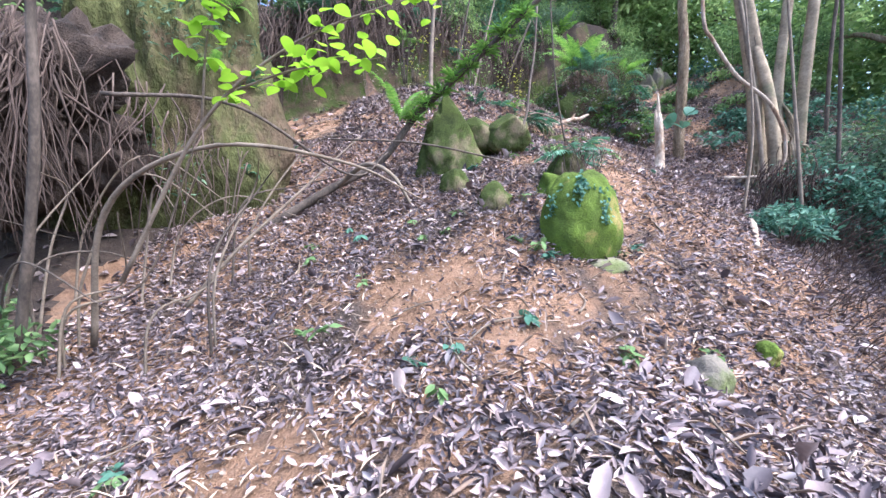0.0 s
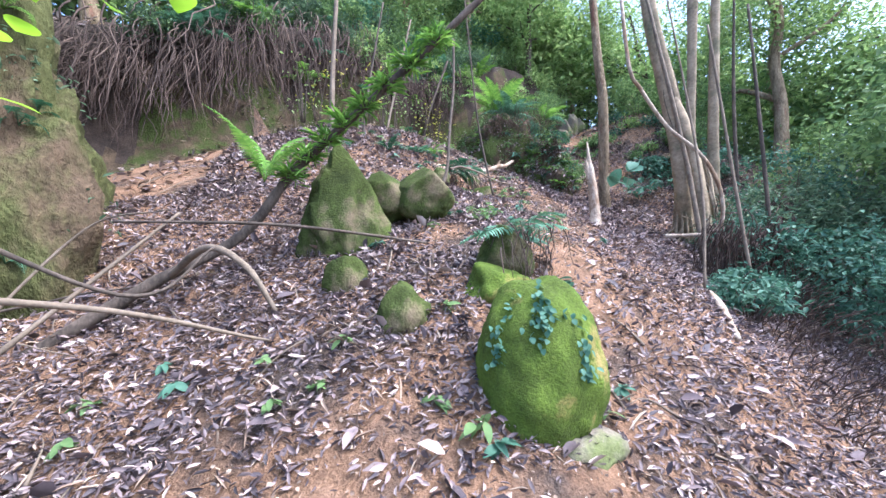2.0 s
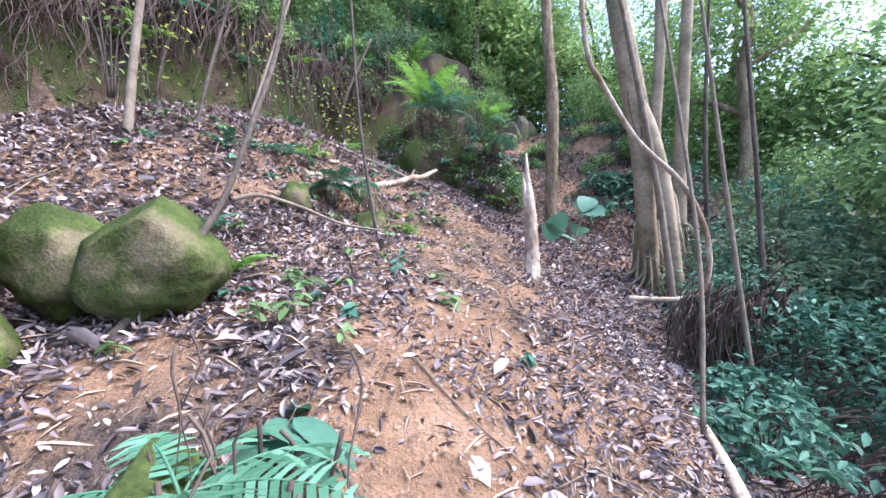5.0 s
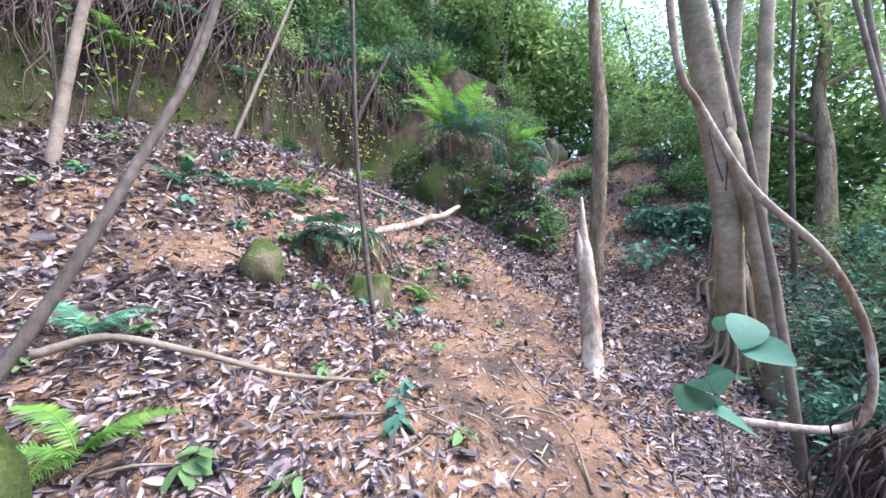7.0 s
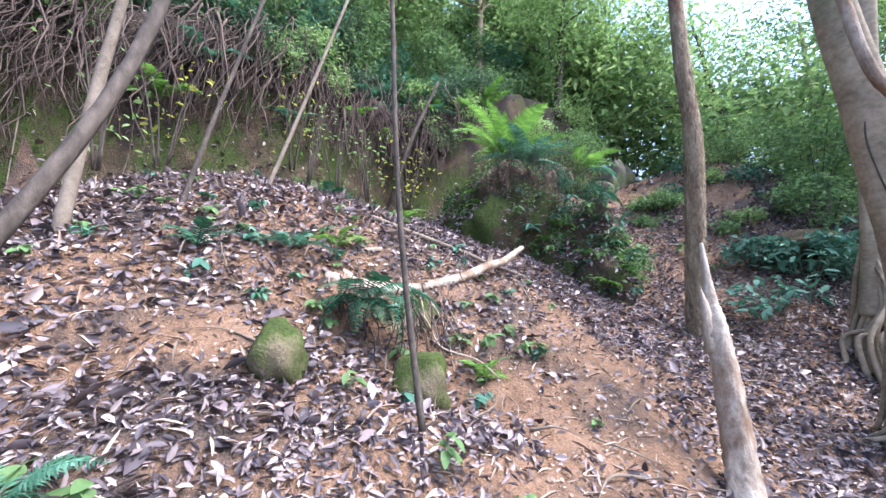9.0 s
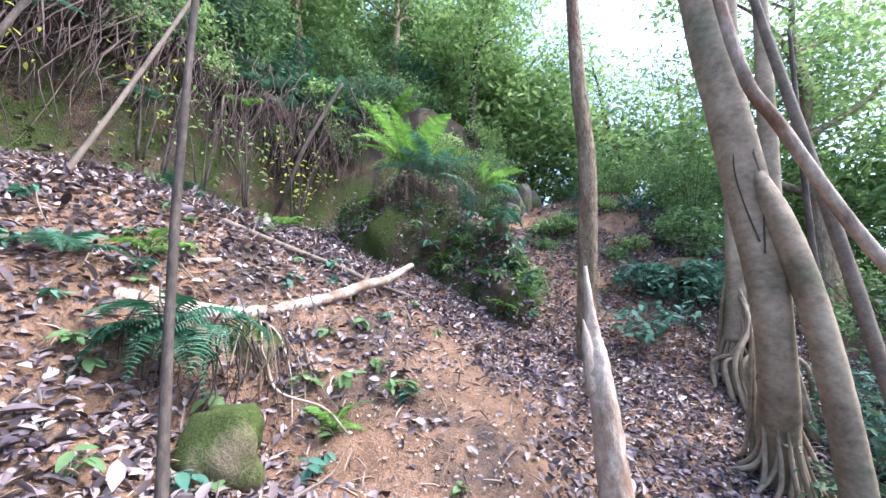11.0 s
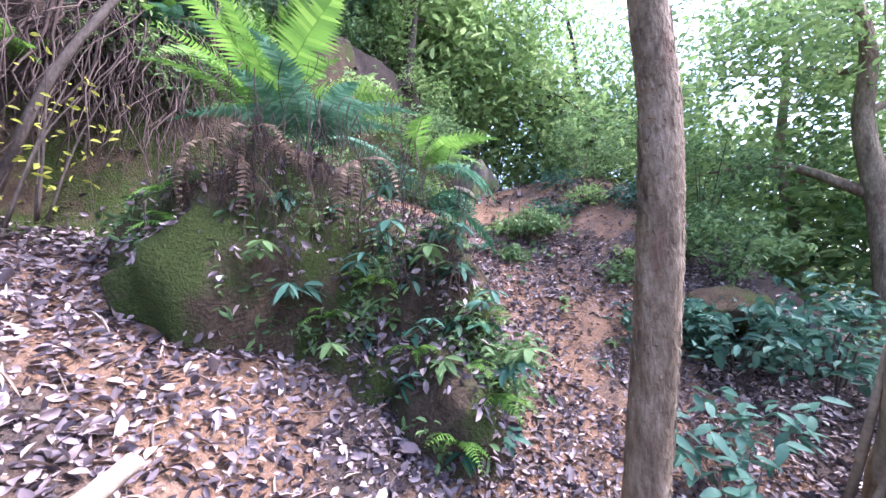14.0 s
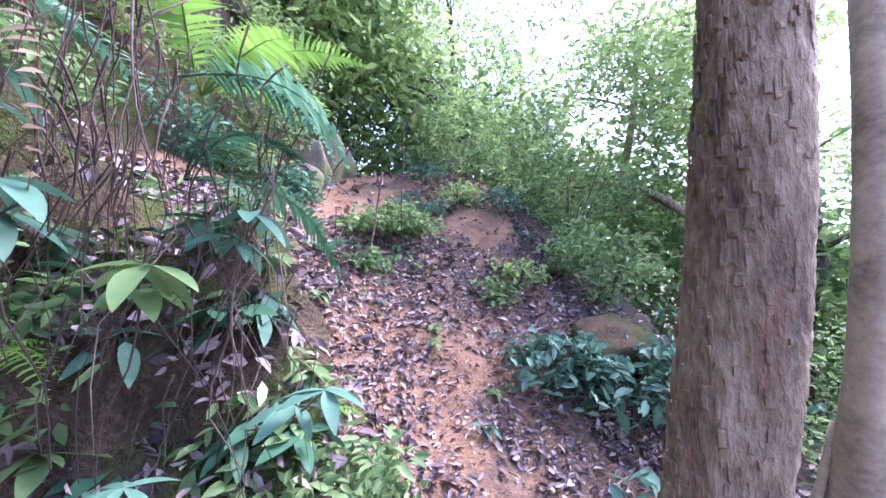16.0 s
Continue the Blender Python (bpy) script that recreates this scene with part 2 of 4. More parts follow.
def tube_geo(points, n=24, sides=10, rough=0.0, ribs=0.0, seed=0):
    c = spline(points, n)
    pos, rad = c[:, :3], np.maximum(c[:, 3], 0.001)
    tan = np.gradient(pos, axis=0)
    tan /= np.linalg.norm(tan, axis=1)[:, None] + 1e-9
    ref = np.array([1.0, 0.13, 0.07]) if abs(tan[:, 0]).mean() < 0.75 else np.array([0.05, 1.0, 0.1])
    s = np.cross(tan, ref)
    s /= np.linalg.norm(s, axis=1)[:, None]
    q = np.cross(tan, s)
    ang = np.linspace(0, 2 * np.pi, sides, endpoint=False)
    r = np.random.default_rng(seed + 11)
    wob = 1 + rough * r.normal(size=(n, sides)) + ribs * (np.cos(3 * ang + np.linspace(0, 2, n)[:, None] + seed) + 0.6 * np.cos(5 * ang - np.linspace(0, 3, n)[:, None]))
    rr = rad[:, None] * wob
    v = pos[:, None] + rr[..., None] * (np.cos(ang)[None, :, None] * s[:, None] + np.sin(ang)[None, :, None] * q[:, None])
    v = v.reshape(-1, 3)
    i, j = np.meshgrid(np.arange(n - 1), np.arange(sides), indexing="ij")
    a, b = i * sides + j, i * sides + (j + 1) % sides
    f = np.stack([a, b, b + sides, a + sides], -1).reshape(-1, 4)
    v = np.vstack([v, pos[:1], pos[-1:]])
    m = n * sides
    k = np.arange(sides)
    f = np.vstack([f, np.stack([np.full(sides, m), (k + 1) % sides, k, k], -1)[:, [0, 1, 2, 2]], np.stack([np.full(sides, m + 1), m - sides + k, m - sides + (k + 1) % sides], -1)[:, [0, 1, 2, 2]]])
    return v, f


def gather(geos):
    """Joins (verts, quads) pairs."""
    vs, fs, o = [], [], 0
    for v, f in geos:
        vs.append(v)
        fs.append(np.asarray(f) + o)
        o += len(v)
    return np.vstack(vs), np.vstack(fs)


def poly_mesh(name, v, f, mat, smooth=True):
    """A mesh from quads in which a repeated last corner marks a triangle."""
    f = np.asarray(f)
    tri = f[:, 2] == f[:, 3]
    loops = np.concatenate([np.where(tri, 3, 4)])
    flat = f[np.arange(4)[None, :] < loops[:, None]]
    me = bpy.data.meshes.new(name)
    me.vertices.add(len(v))
    me.vertices.foreach_set("co", np.asarray(v, np.float32).ravel())
    me.loops.add(len(flat))
    me.loops.foreach_set("vertex_index", flat.astype(np.int32))
    me.polygons.add(len(f))
    me.polygons.foreach_set("loop_start", np.concatenate([[0], np.cumsum(loops)[:-1]]).astype(np.int32))
    me.polygons.foreach_set("use_smooth", np.full(len(f), smooth))
    me.update(calc_edges=True)
    me.materials.append(mat)
    return me


def tube(name, points, mat, **kw):
    return poly_mesh(name, *tube_geo(points, **kw), mat)


def rock_mesh(name, size, mat, seed=0, rough=0.16, fine=0.03, level=5, flat=0.0, top=1.0):
    """A worn boulder: low lobes, some flattened faces, fine pitting. top below 1 narrows it upwards."""
    bm = bmesh.new()
    bmesh.ops.create_icosphere(bm, subdivisions=level, radius=1)
    off = Vector((seed * 3.7, seed * 1.9, seed * 5.3))
    r = random.Random(seed)
    cuts = [(Vector((r.uniform(-1, 1), r.uniform(-1, 1), r.uniform(-0.4, 1))).normalized(), r.uniform(0.62, 0.85)) for _ in range(int(flat))]
    for v in bm.verts:
        d = v.co.normalized()
        k = 1 + rough * 2 * noise.noise(d * 1.1 + off) + rough * noise.noise(d * 2.6 + off) + fine * noise.noise(d * 8 + off) + 0.4 * fine * noise.noise(d * 22 + off)
        p = d * k
        for nrm, dist in cuts:
            over = p.dot(nrm) - dist
            if over > 0:
                p -= nrm * over * 0.85
        taper = 1 - (1 - top) * max(0.0, min(1.0, (p.z + 1) / 2))
        v.co = Vector((p.x * taper * size[0], p.y * taper * size[1], p.z * size[2]))
    for f in bm.faces:
        f.smooth = True
    me = bpy.data.meshes.new(name)
    bm.to_mesh(me)
    bm.free()
    me.materials.append(mat)
    return me


def rock(name, label, at, size, mat, seed, turn=0, tilt=0, group="", **kw):
    ob = thing(name, label, "rock", group=group, data=rock_mesh(name, size, mat, seed, **kw))
    ob.matrix_basis = pose(*at, tilt, 0, turn)
    return ob


def leaves_geo(pos, size, r, up=0.5, slim=0.45, droop=0.25, along=None):
    """Folded pointed leaves (6 corners, 4 triangles as 2 quads) at the given places."""
    n = len(pos)
    size = np.broadcast_to(size, n)
    d = r.normal(size=(n, 3)) if along is None else along + 0.35 * r.normal(size=(n, 3))
    d[:, 2] = d[:, 2] * 0.5 - droop
    d /= np.linalg.norm(d, axis=1)[:, None]
    nrm = r.normal(size=(n, 3)) * (1 - up)
    nrm[:, 2] += up * 1.6
    s = np.cross(d, nrm)
    s /= np.linalg.norm(s, axis=1)[:, None] + 1e-9
    nn = np.cross(s, d)
    L, W = size[:, None], size[:, None] * slim * r.uniform(0.8, 1.2, n)[:, None]
    tip = pos + d * L - nn * L * 0.12
    mid1, mid2 = pos + d * L * 0.35, pos + d * L * 0.72
    v = np.stack([pos, mid1 + s * W * 0.5 + nn * W * 0.2, mid2 + s * W * 0.42 + nn * W * 0.12, tip, mid2 - s * W * 0.42 + nn * W * 0.12, mid1 - s * W * 0.5 + nn * W * 0.2], 1).reshape(-1, 3)
    b = (np.arange(n) * 6)[:, None]
    f = np.vstack([b + [0, 1, 2, 3], b + [0, 3, 4, 5]])
    return v, f


def ovate(length, slim, mat, fold=0.18, droop=0.25):
    """One broad pointed leaf along +x with a folded midrib and a bent tip."""
    u = np.array([0, 0.08, 0.2, 0.36, 0.54, 0.72, 0.87, 0.96, 1.0])
    w = length * slim * 0.5 * np.array([0.03, 0.42, 0.82, 1.0, 0.97, 0.76, 0.44, 0.17, 0.01])
    mid = np.stack([length * u, 0 * u, -length * droop * u ** 2], 1)
    left, right = mid + np.stack([0 * w, w, fold * w], 1), mid + np.stack([0 * w, -w, fold * w], 1)
    n = len(u)
    k = np.arange(n - 1)
    f = np.vstack([np.stack([k, k + 1, n + k + 1, n + k], 1), np.stack([2 * n + k, 2 * n + k + 1, k + 1, k], 1)])
    return mesh_of("leaf", np.vstack([mid, left, right]), f, mat, True)


def cloud(centre, size, n, r, clumps=14, tight=0.28):
    """n places gathered in clumps inside an ellipsoid, with gaps between."""
    c = r.normal(size=(clumps, 3))
    c = c / np.linalg.norm(c, axis=1)[:, None] * r.uniform(0.25, 1, clumps)[:, None] ** 0.5
    p = c[r.integers(0, clumps, n)] + r.normal(size=(n, 3)) * tight
    return np.asarray(centre) + p * np.asarray(size)


def leaf_mesh(name, pos, size, mat, r, **kw):
    v, f = leaves_geo(pos, size, r, **kw)
    return mesh_of(name, v, f, mat)


def frond_geo(length, r, pairs=22, width=0.3, arch=0.5, base=0.15):
    """A fern frond that starts at the origin, runs along +x and arches down."""
    t = np.linspace(0, 1, 12)
    spine = np.stack([length * t * (1 - 0.15 * arch * t), 0 * t, length * arch * (0.75 * t - 1.0 * t * t), 0.006 * (1 - 0.8 * t)], 1)
    geos = [tube_geo(spine, 10, 4)]
    u = np.linspace(base, 0.99, pairs)
    c = spline(spine, 200)[:, :3]
    p = c[(u * 199).astype(int)]
    w = length * width * np.sin(np.pi * np.clip(0.1 + 0.9 * (u - base) / (1 - base), 0, 1) ** 0.8) ** 0.8 + 0.004
    step = length * (1 - base) / pairs
    for side in (-1, 1):
        dirn = np.stack([0.35 + 0 * u, side * np.ones_like(u), -0.18 + 0.12 * r.normal(size=pairs)], 1)
        dirn /= np.linalg.norm(dirn, axis=1)[:, None]
        W = (w * r.uniform(0.85, 1.1, pairs))[:, None]
        fwd = np.array([1.0, 0, 0]) * step * 0.42
        v = np.stack([p - fwd, p + dirn * W * 0.5 - fwd * 0.9, p + dirn * W - [0, 0, 0.0], p + dirn * W * 0.5 + fwd * 0.9, p + fwd], 1)
        v[:, 2, 2] -= w * 0.15
        b = (np.arange(pairs) * 5)[:, None]
        f = np.vstack([b + [0, 1, 3, 4], b + [1, 2, 3, 3]])
        geos.append((v.reshape(-1, 3), f))
    return gather(geos)


def fern(label, at, length, mat, n=8, seed=0, arch=0.6, width=0.2, spread=(0, 360), lift=(20, 65), group="ferns", pairs=22):
    r = np.random.default_rng(seed)
    ob = thing("fern", label, "fern", at, group)
    kinds = [poly_mesh("frond", *frond_geo(length * k, r, pairs, width, arch), mat) for k in (1.0, 0.82, 0.66)]
    for k in range(n):
        a = spread[0] + (spread[1] - spread[0]) * (k + r.uniform(0, 0.8)) / n
        part("frond", kinds[k % 3], ob, at=pose(0, 0, 0, r.uniform(-25, 25), -r.uniform(*lift), a))
    return ob


def herb(label, at, height, leaf, mat, n=8, seed=0, slim=0.5, group="seedlings", name="seedling"):
    """A small plant: a few thin stems and single leaves."""
    r = np.random.default_rng(seed)
    ob = thing(name, label, "plant", at, group)
    stems = max(2, n // 4)
    ends = []
    geos = []
    for k in range(stems):
        a, l = r.uniform(0, 6.28), height * r.uniform(0.6, 1)
        e = np.array([math.cos(a) * l * 0.5, math.sin(a) * l * 0.5, l])
        geos.append(tube_geo([(0, 0, -0.03, 0.004), (e[0] * 0.35, e[1] * 0.35, l * 0.55, 0.003), (*e, 0.0015)], 8, 4))
        ends.append(e)
    part("stem", poly_mesh("stem", *gather(geos), STEM), ob)
    one = ovate(leaf, slim, mat)
    for k in range(n):
        e = ends[k % stems] * r.uniform(0.55, 1)
        part("leaf", one, ob, at=pose(*e, r.uniform(-30, 30), r.uniform(-15, 35), r.uniform(0, 360)))
    return ob


def shrub(label, at, size, n, leaf, mat, seed, stems=7, clumps=16, slim=0.42, group="shrubs", name="shrub", tight=0.24, stem_mat=None):
    r = np.random.default_rng(seed)
    ob = thing(name, label, "shrub", at, group)
    geos = []
    for k in range(stems):
        a, b = r.uniform(-0.8, 0.8, 2) * np.asarray(size[:2])
        geos.append(tube_geo([(a * 0.15, b * 0.15, -0.2, 0.018), (a * 0.5, b * 0.5, size[2] * 0.8, 0.012), (a, b, size[2] * r.uniform(1.2, 1.9), 0.004)], 9, 5))
    for g in geos:
        part("stem", poly_mesh("stem", *g, stem_mat or BARK_DARK), ob)
    pos = cloud((0, 0, size[2] * 1.05), size, n, r, clumps, tight)
    part("leaves", leaf_mesh("leaves", pos, leaf * r.uniform(0.6, 1.2, n), mat, r, slim=slim), ob)
    return ob


def tree(label, at, height, radius, mat, leaf_mat, seed, lean=(0, 0), crown=(1.6, 1.6, 1.4), n=5000, leaf=0.09, limbs=6, crown_at=0.8, group="trees", low=0.45):
    """A tapered, wandering trunk with limbs and a loose crown."""
    r = np.random.default_rng(seed)
    ob = thing("tree", label, "tree", at, group)
    k = 7
    t = np.linspace(0, 1, k)
    wander = np.cumsum(r.normal(size=(k, 2)) * 0.05 * height / k * 2, axis=0)
    pts = np.stack([lean[0] * t + wander[:, 0] - wander[0, 0], lean[1] * t + wander[:, 1] - wander[0, 1], height * t - 0.25, radius * (1.25 - 0.95 * t) * np.where(t < 0.05, 1.35, 1)], 1)
    part("trunk", tube("trunk", pts, mat, n=36, sides=11, rough=0.02, ribs=0.03, seed=seed), ob)
    c = spline(pts, 100)
    geos, ends = [], []
    for j in range(limbs):
        q = c[int(99 * r.uniform(low, 0.95))]
        a = r.uniform(0, 6.28)
        l = height * r.uniform(0.18, 0.34)
        e = q[:3] + np.array([math.cos(a) * l, math.sin(a) * l, l * r.uniform(0.2, 0.9)])
        m = (q[:3] + e) / 2 + r.normal(size=3) * 0.1 * l
        geos.append(tube_geo([(*q[:3], q[3] * 0.55), (*m, q[3] * 0.4), (*e, 0.012)], 14, 6))
        ends.append(e)
    for gv in geos:
        part("limb", poly_mesh("limb", *gv, mat), ob)
    top = np.array([lean[0], lean[1], height * crown_at])
    pos = [cloud(top, crown, n // 2, r, 22, 0.2)]
    for e in ends:
        pos.append(cloud(e, np.asarray(crown) * 0.45, n // (2 * limbs), r, 8, 0.3))
    pos = np.vstack(pos)
    part("crown", leaf_mesh("crown", pos, leaf * r.uniform(0.6, 1.3, len(pos)), leaf_mat, r), ob)
    return ob


# ---- ground ----
def axis(lo, hi, step):
    mid = np.arange(lo, hi + step / 2, step)
    out = step * 1.25 ** np.arange(1, 36)
    run = np.minimum(np.cumsum(out), 900)
    run = np.unique(run)
    return np.concatenate([lo - run[::-1], mid, hi + run])


gx, gy = axis(-6, 14, 0.1), axis(-2, 18, 0.1)
GX, GY = np.meshgrid(gx, gy, indexing="ij")
GZ = ground_z(GX, GY)
ni, nj = np.meshgrid(np.arange(len(gx) - 1), np.arange(len(gy) - 1), indexing="ij")
g0 = ni * len(gy) + nj
ground = thing("ground", "steep bare tan soil slope with dark humus patches", "ground", kind="structure",
               data=mesh_of("ground", np.stack([GX, GY, GZ], -1).reshape(-1, 3), np.stack([g0, g0 + len(gy), g0 + len(gy) + 1, g0 + 1], -1).reshape(-1, 4), SOIL, True))
# mossy earth on the banks and dark forest floor away from the trail
ground.data.materials.append(MOSS_EARTH)
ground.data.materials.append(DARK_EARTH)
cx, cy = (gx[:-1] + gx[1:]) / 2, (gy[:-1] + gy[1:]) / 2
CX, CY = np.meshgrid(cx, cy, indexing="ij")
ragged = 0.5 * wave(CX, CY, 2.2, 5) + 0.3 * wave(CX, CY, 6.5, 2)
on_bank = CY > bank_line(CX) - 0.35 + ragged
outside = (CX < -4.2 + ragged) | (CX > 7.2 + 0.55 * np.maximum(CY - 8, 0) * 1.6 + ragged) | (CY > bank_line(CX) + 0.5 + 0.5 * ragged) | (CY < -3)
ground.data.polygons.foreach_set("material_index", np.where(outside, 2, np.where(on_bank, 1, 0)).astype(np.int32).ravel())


def scatter(n, x0, x1, y0, y1, keep):
    x, y = rng.uniform(x0, x1, n), rng.uniform(y0, y1, n)
    ok = rng.uniform(0, 1, n) < keep(x, y)
    x, y = x[ok], y[ok]
    return np.stack([x, y, ground_z(x, y)], 1)


def litter(name, label, pos, size, mat, slim, flat):
    n = len(pos)
    pos = pos + np.stack([0 * pos[:, 0], 0 * pos[:, 0], rng.uniform(0.004, 0.035, n)], 1)
    v, f = leaves_geo(pos, size * rng.uniform(0.5, 1.25, n), rng, up=flat, slim=slim, droop=-0.05)
    return thing(name, label, "leaf litter", kind="stuff", data=mesh_of(name, v, f, mat))


cover = lambda x, y: np.clip(1.0 - 1.5 * bare(x, y), 0.05, 1) * np.where(y > bank_line(x) + 0.1, 0.35, 1)
litter("fallen_leaves", "dry grey-brown leaves lying thick on the slope", scatter(120000, -4, 8, 0.3, 8.2, cover), 0.078, LITTER, 0.3, 0.4)
litter("fallen_leaves", "broad dry leaves lying thick on the upper slope", scatter(85000, -2, 12.5, 8, 15.5, cover), 0.082, LITTER, 0.46, 0.45)
litter("fallen_leaves", "dry leaves thinning out under the shrubs", scatter(20000, -8, 18, -3, 22, cover), 0.15, LITTER, 0.45, 0.6)
litter("dry_straw", "pale dry stalks and leaf shreds on the soil", scatter(34000, -3, 11, 0.3, 14, lambda x, y: 0.35 + 0 * x), 0.15, STRAW, 0.09, 0.75)

litter("soil_crumbs", "crumbs of soil and leaf shreds on the bare ground", scatter(34000, -2, 10, 1.0, 13.5, lambda x, y: 0.2 + 0.8 * bare(x, y)), 0.032, STRAW, 0.7, 0.3)
litter("leaf_shreds", "dark shreds of rotten leaves on the soil", scatter(16000, -2, 10, 0.5, 13.5, lambda x, y: 0.5 + 0 * x), 0.045, LITTER, 0.4, 0.35)

# ---- rocks ----
rock("boulder", "egg-shaped boulder under bright green moss beside the trail", (1.42, 3.72, 1.38), (0.44, 0.42, 0.6), MOSS_BRIGHT, 3, rough=0.06, flat=0, turn=20, top=0.9)
rock("rock", "small tan stone under the mossy boulder", (1.5, 3.5, 0.98), (0.32, 0.22, 0.12), BARE_ROCK, 12, level=3)
rock("rock", "tall wedge of rock covered in dull moss", (0.27, 6.12, 2.6), (0.6, 0.45, 0.9), MOSS, 5, rough=0.16, flat=4, top=0.7, fine=0.1, group="mossy rocks")
rock("rock", "blocky mossy rock sunk into the slope", (1.27, 6.35, 3.0), (0.4, 0.36, 0.36), MOSS, 8, rough=0.1, flat=6, fine=0.06, group="mossy rocks")
rock("rock", "dark mossy rock wedged between two larger ones", (0.82, 6.5, 2.98), (0.34, 0.3, 0.36), MOSS, 27, rough=0.16, flat=5, level=4, fine=0.08, group="mossy rocks")
rock("rock", "broken mossy rock under a fern beside the trail", (1.7, 4.82, 2.17), (0.26, 0.22, 0.3), MOSS, 9, flat=4, group="mossy rocks")
rock("rock", "bright mossy stone in the leaf litter", (1.52, 4.55, 1.86), (0.3, 0.22, 0.24), MOSS_BRIGHT, 10, level=4, flat=2, group="mossy rocks")
rock("rock", "mossy stone half buried by leaves", (0.26, 5.08, 1.95), (0.2, 0.16, 0.3), MOSS, 11, level=4, fine=0.08, flat=2, group="mossy rocks")
rock("rock", "tan mossy stone half buried by leaves", (0.66, 4.4, 1.72), (0.2, 0.16, 0.24), MOSS, 14, level=4, fine=0.08, flat=2, group="mossy rocks")
rock("rock", "small round stone with a moss cap", (2.95, 3.12, 0.2), (0.11, 0.11, 0.12), MOSS_BRIGHT, 15, level=4)
rock("rock", "tan stone with moss at its edge", (1.72, 2.3, 0.3), (0.16, 0.14, 0.18), BARE_ROCK, 16, level=4)
rock("rock", "mossy stone showing under the fern bank", (2.05, 8.5, gz(2.05, 8.5) + 0.08), (0.2, 0.18, 0.27), MOSS, 17, level=4, flat=5)
rock("rock", "mossy stone behind hanging roots", (3.02, 8.85, gz(3.02, 8.85) + 0.12), (0.24, 0.2, 0.32), MOSS, 18, level=4, flat=5)
rock("rock", "mossy rock under the bleached log", (3.05, 9.8, 3.78), (0.34, 0.26, 0.32), MOSS, 19, level=4, flat=4, fine=0.08)
cliff = rock("cliff", "tall face of earth and rock grown over with moss", (-4.35, 6.9, 2.3), (1.9, 1.7, 3.9), MOSS_FACE, 21, rough=0.2, fine=0.16, flat=3, top=0.75, turn=15, level=6)
knoll = [rock("outcrop", "steep knoll of earth and mossy rock beside the trail", (5.75, 13.95, 4.7), (1.45, 1.25, 2.25), MOSS_EARTH, 23, rough=0.2, fine=0.12)]
knoll += [rock("outcrop", "mossy foot of the earth knoll at the trail", (6.75, 12.95, 4.3), (0.95, 1.05, 1.5), MOSS_EARTH, 24, rough=0.2, fine=0.12)]
rock("rock", "mossy stone leaning on the knoll", (4.75, 14.2, 6.1), (0.5, 0.4, 0.45), MOSS, 25, flat=3)
for k, (px, py, hz) in enumerate(((10.3, 17.0, 0.6), (10.9, 17.4, 0.75), (11.6, 17.9, 0.55), (9.8, 16.5, 0.45))):
    rock("rock", "pale upright slab of rock on the bank", (px, py, gz(px, py) + hz * 0.4), (0.35, 0.3, hz), BARE_ROCK, 30 + k, flat=4, level=4, group="pale slabs", tilt=12)
rock("rock", "grey rounded rock among shrubs by the trail", (11.3, 11.9, gz(11.3, 11.9) + 0.15), (0.75, 0.5, 0.4), MOSS_EARTH, 41, level=4)

# ---- trunks beside the trail ----
banyan = thing("banyan_tree", "smooth grey trunk on two splayed legs with clinging vines", "tree")
zb = 2.2
part("trunk", tube("trunk", [(8.55, 9.2, 1.9, 0.224), (8.35, 9.05, 2.6, 0.191), (8.05, 8.8, 3.3, 0.172), (7.88, 8.67, 4.0, 0.165), (7.85, 8.66, 4.7, 0.185), (7.82, 8.7, 5.4, 0.205), (7.65, 8.7, 6.3, 0.191), (7.45, 8.75, 7.6, 0.165), (7.2, 8.8, 10.5, 0.119)],
                   BARK_GREY, n=110, sides=26, ribs=0.05, rough=0.008, seed=2), banyan)
part("leg", tube("leg", [(8.3, 8.5, 1.4, 0.172), (8.1, 8.3, 2.3, 0.139), (8.0, 8.27, 3.1, 0.125), (7.95, 8.3, 3.9, 0.122), (7.85, 8.35, 4.6, 0.119), (7.78, 8.45, 5.2, 0.112), (7.74, 8.62, 5.8, 0.066)], BARK_GREY, n=70, sides=20, ribs=0.06, rough=0.008, seed=5), banyan)
for k in range(22):
    a = 1.2 + k * 0.28
    q = rng.uniform(0.6, 1)
    x1, y1 = 8.4 + 0.75 * math.cos(a) * q, 9.05 + 0.6 * math.sin(a) * q
    part("root", tube("root", [(8.1 + 0.13 * math.cos(a), 8.84 + 0.13 * math.sin(a), zb + rng.uniform(0.5, 2.2), 0.016), (8.3 + 0.26 * math.cos(a + 0.4) + rng.normal() * 0.06, 9.0 + 0.24 * math.sin(a + 0.4), zb + rng.uniform(0.3, 0.7), 0.026), (x1, y1, gz(x1, y1) - 0.1, 0.024)], BARK_GREY, n=16, sides=6, ribs=0.06, seed=k), banyan)
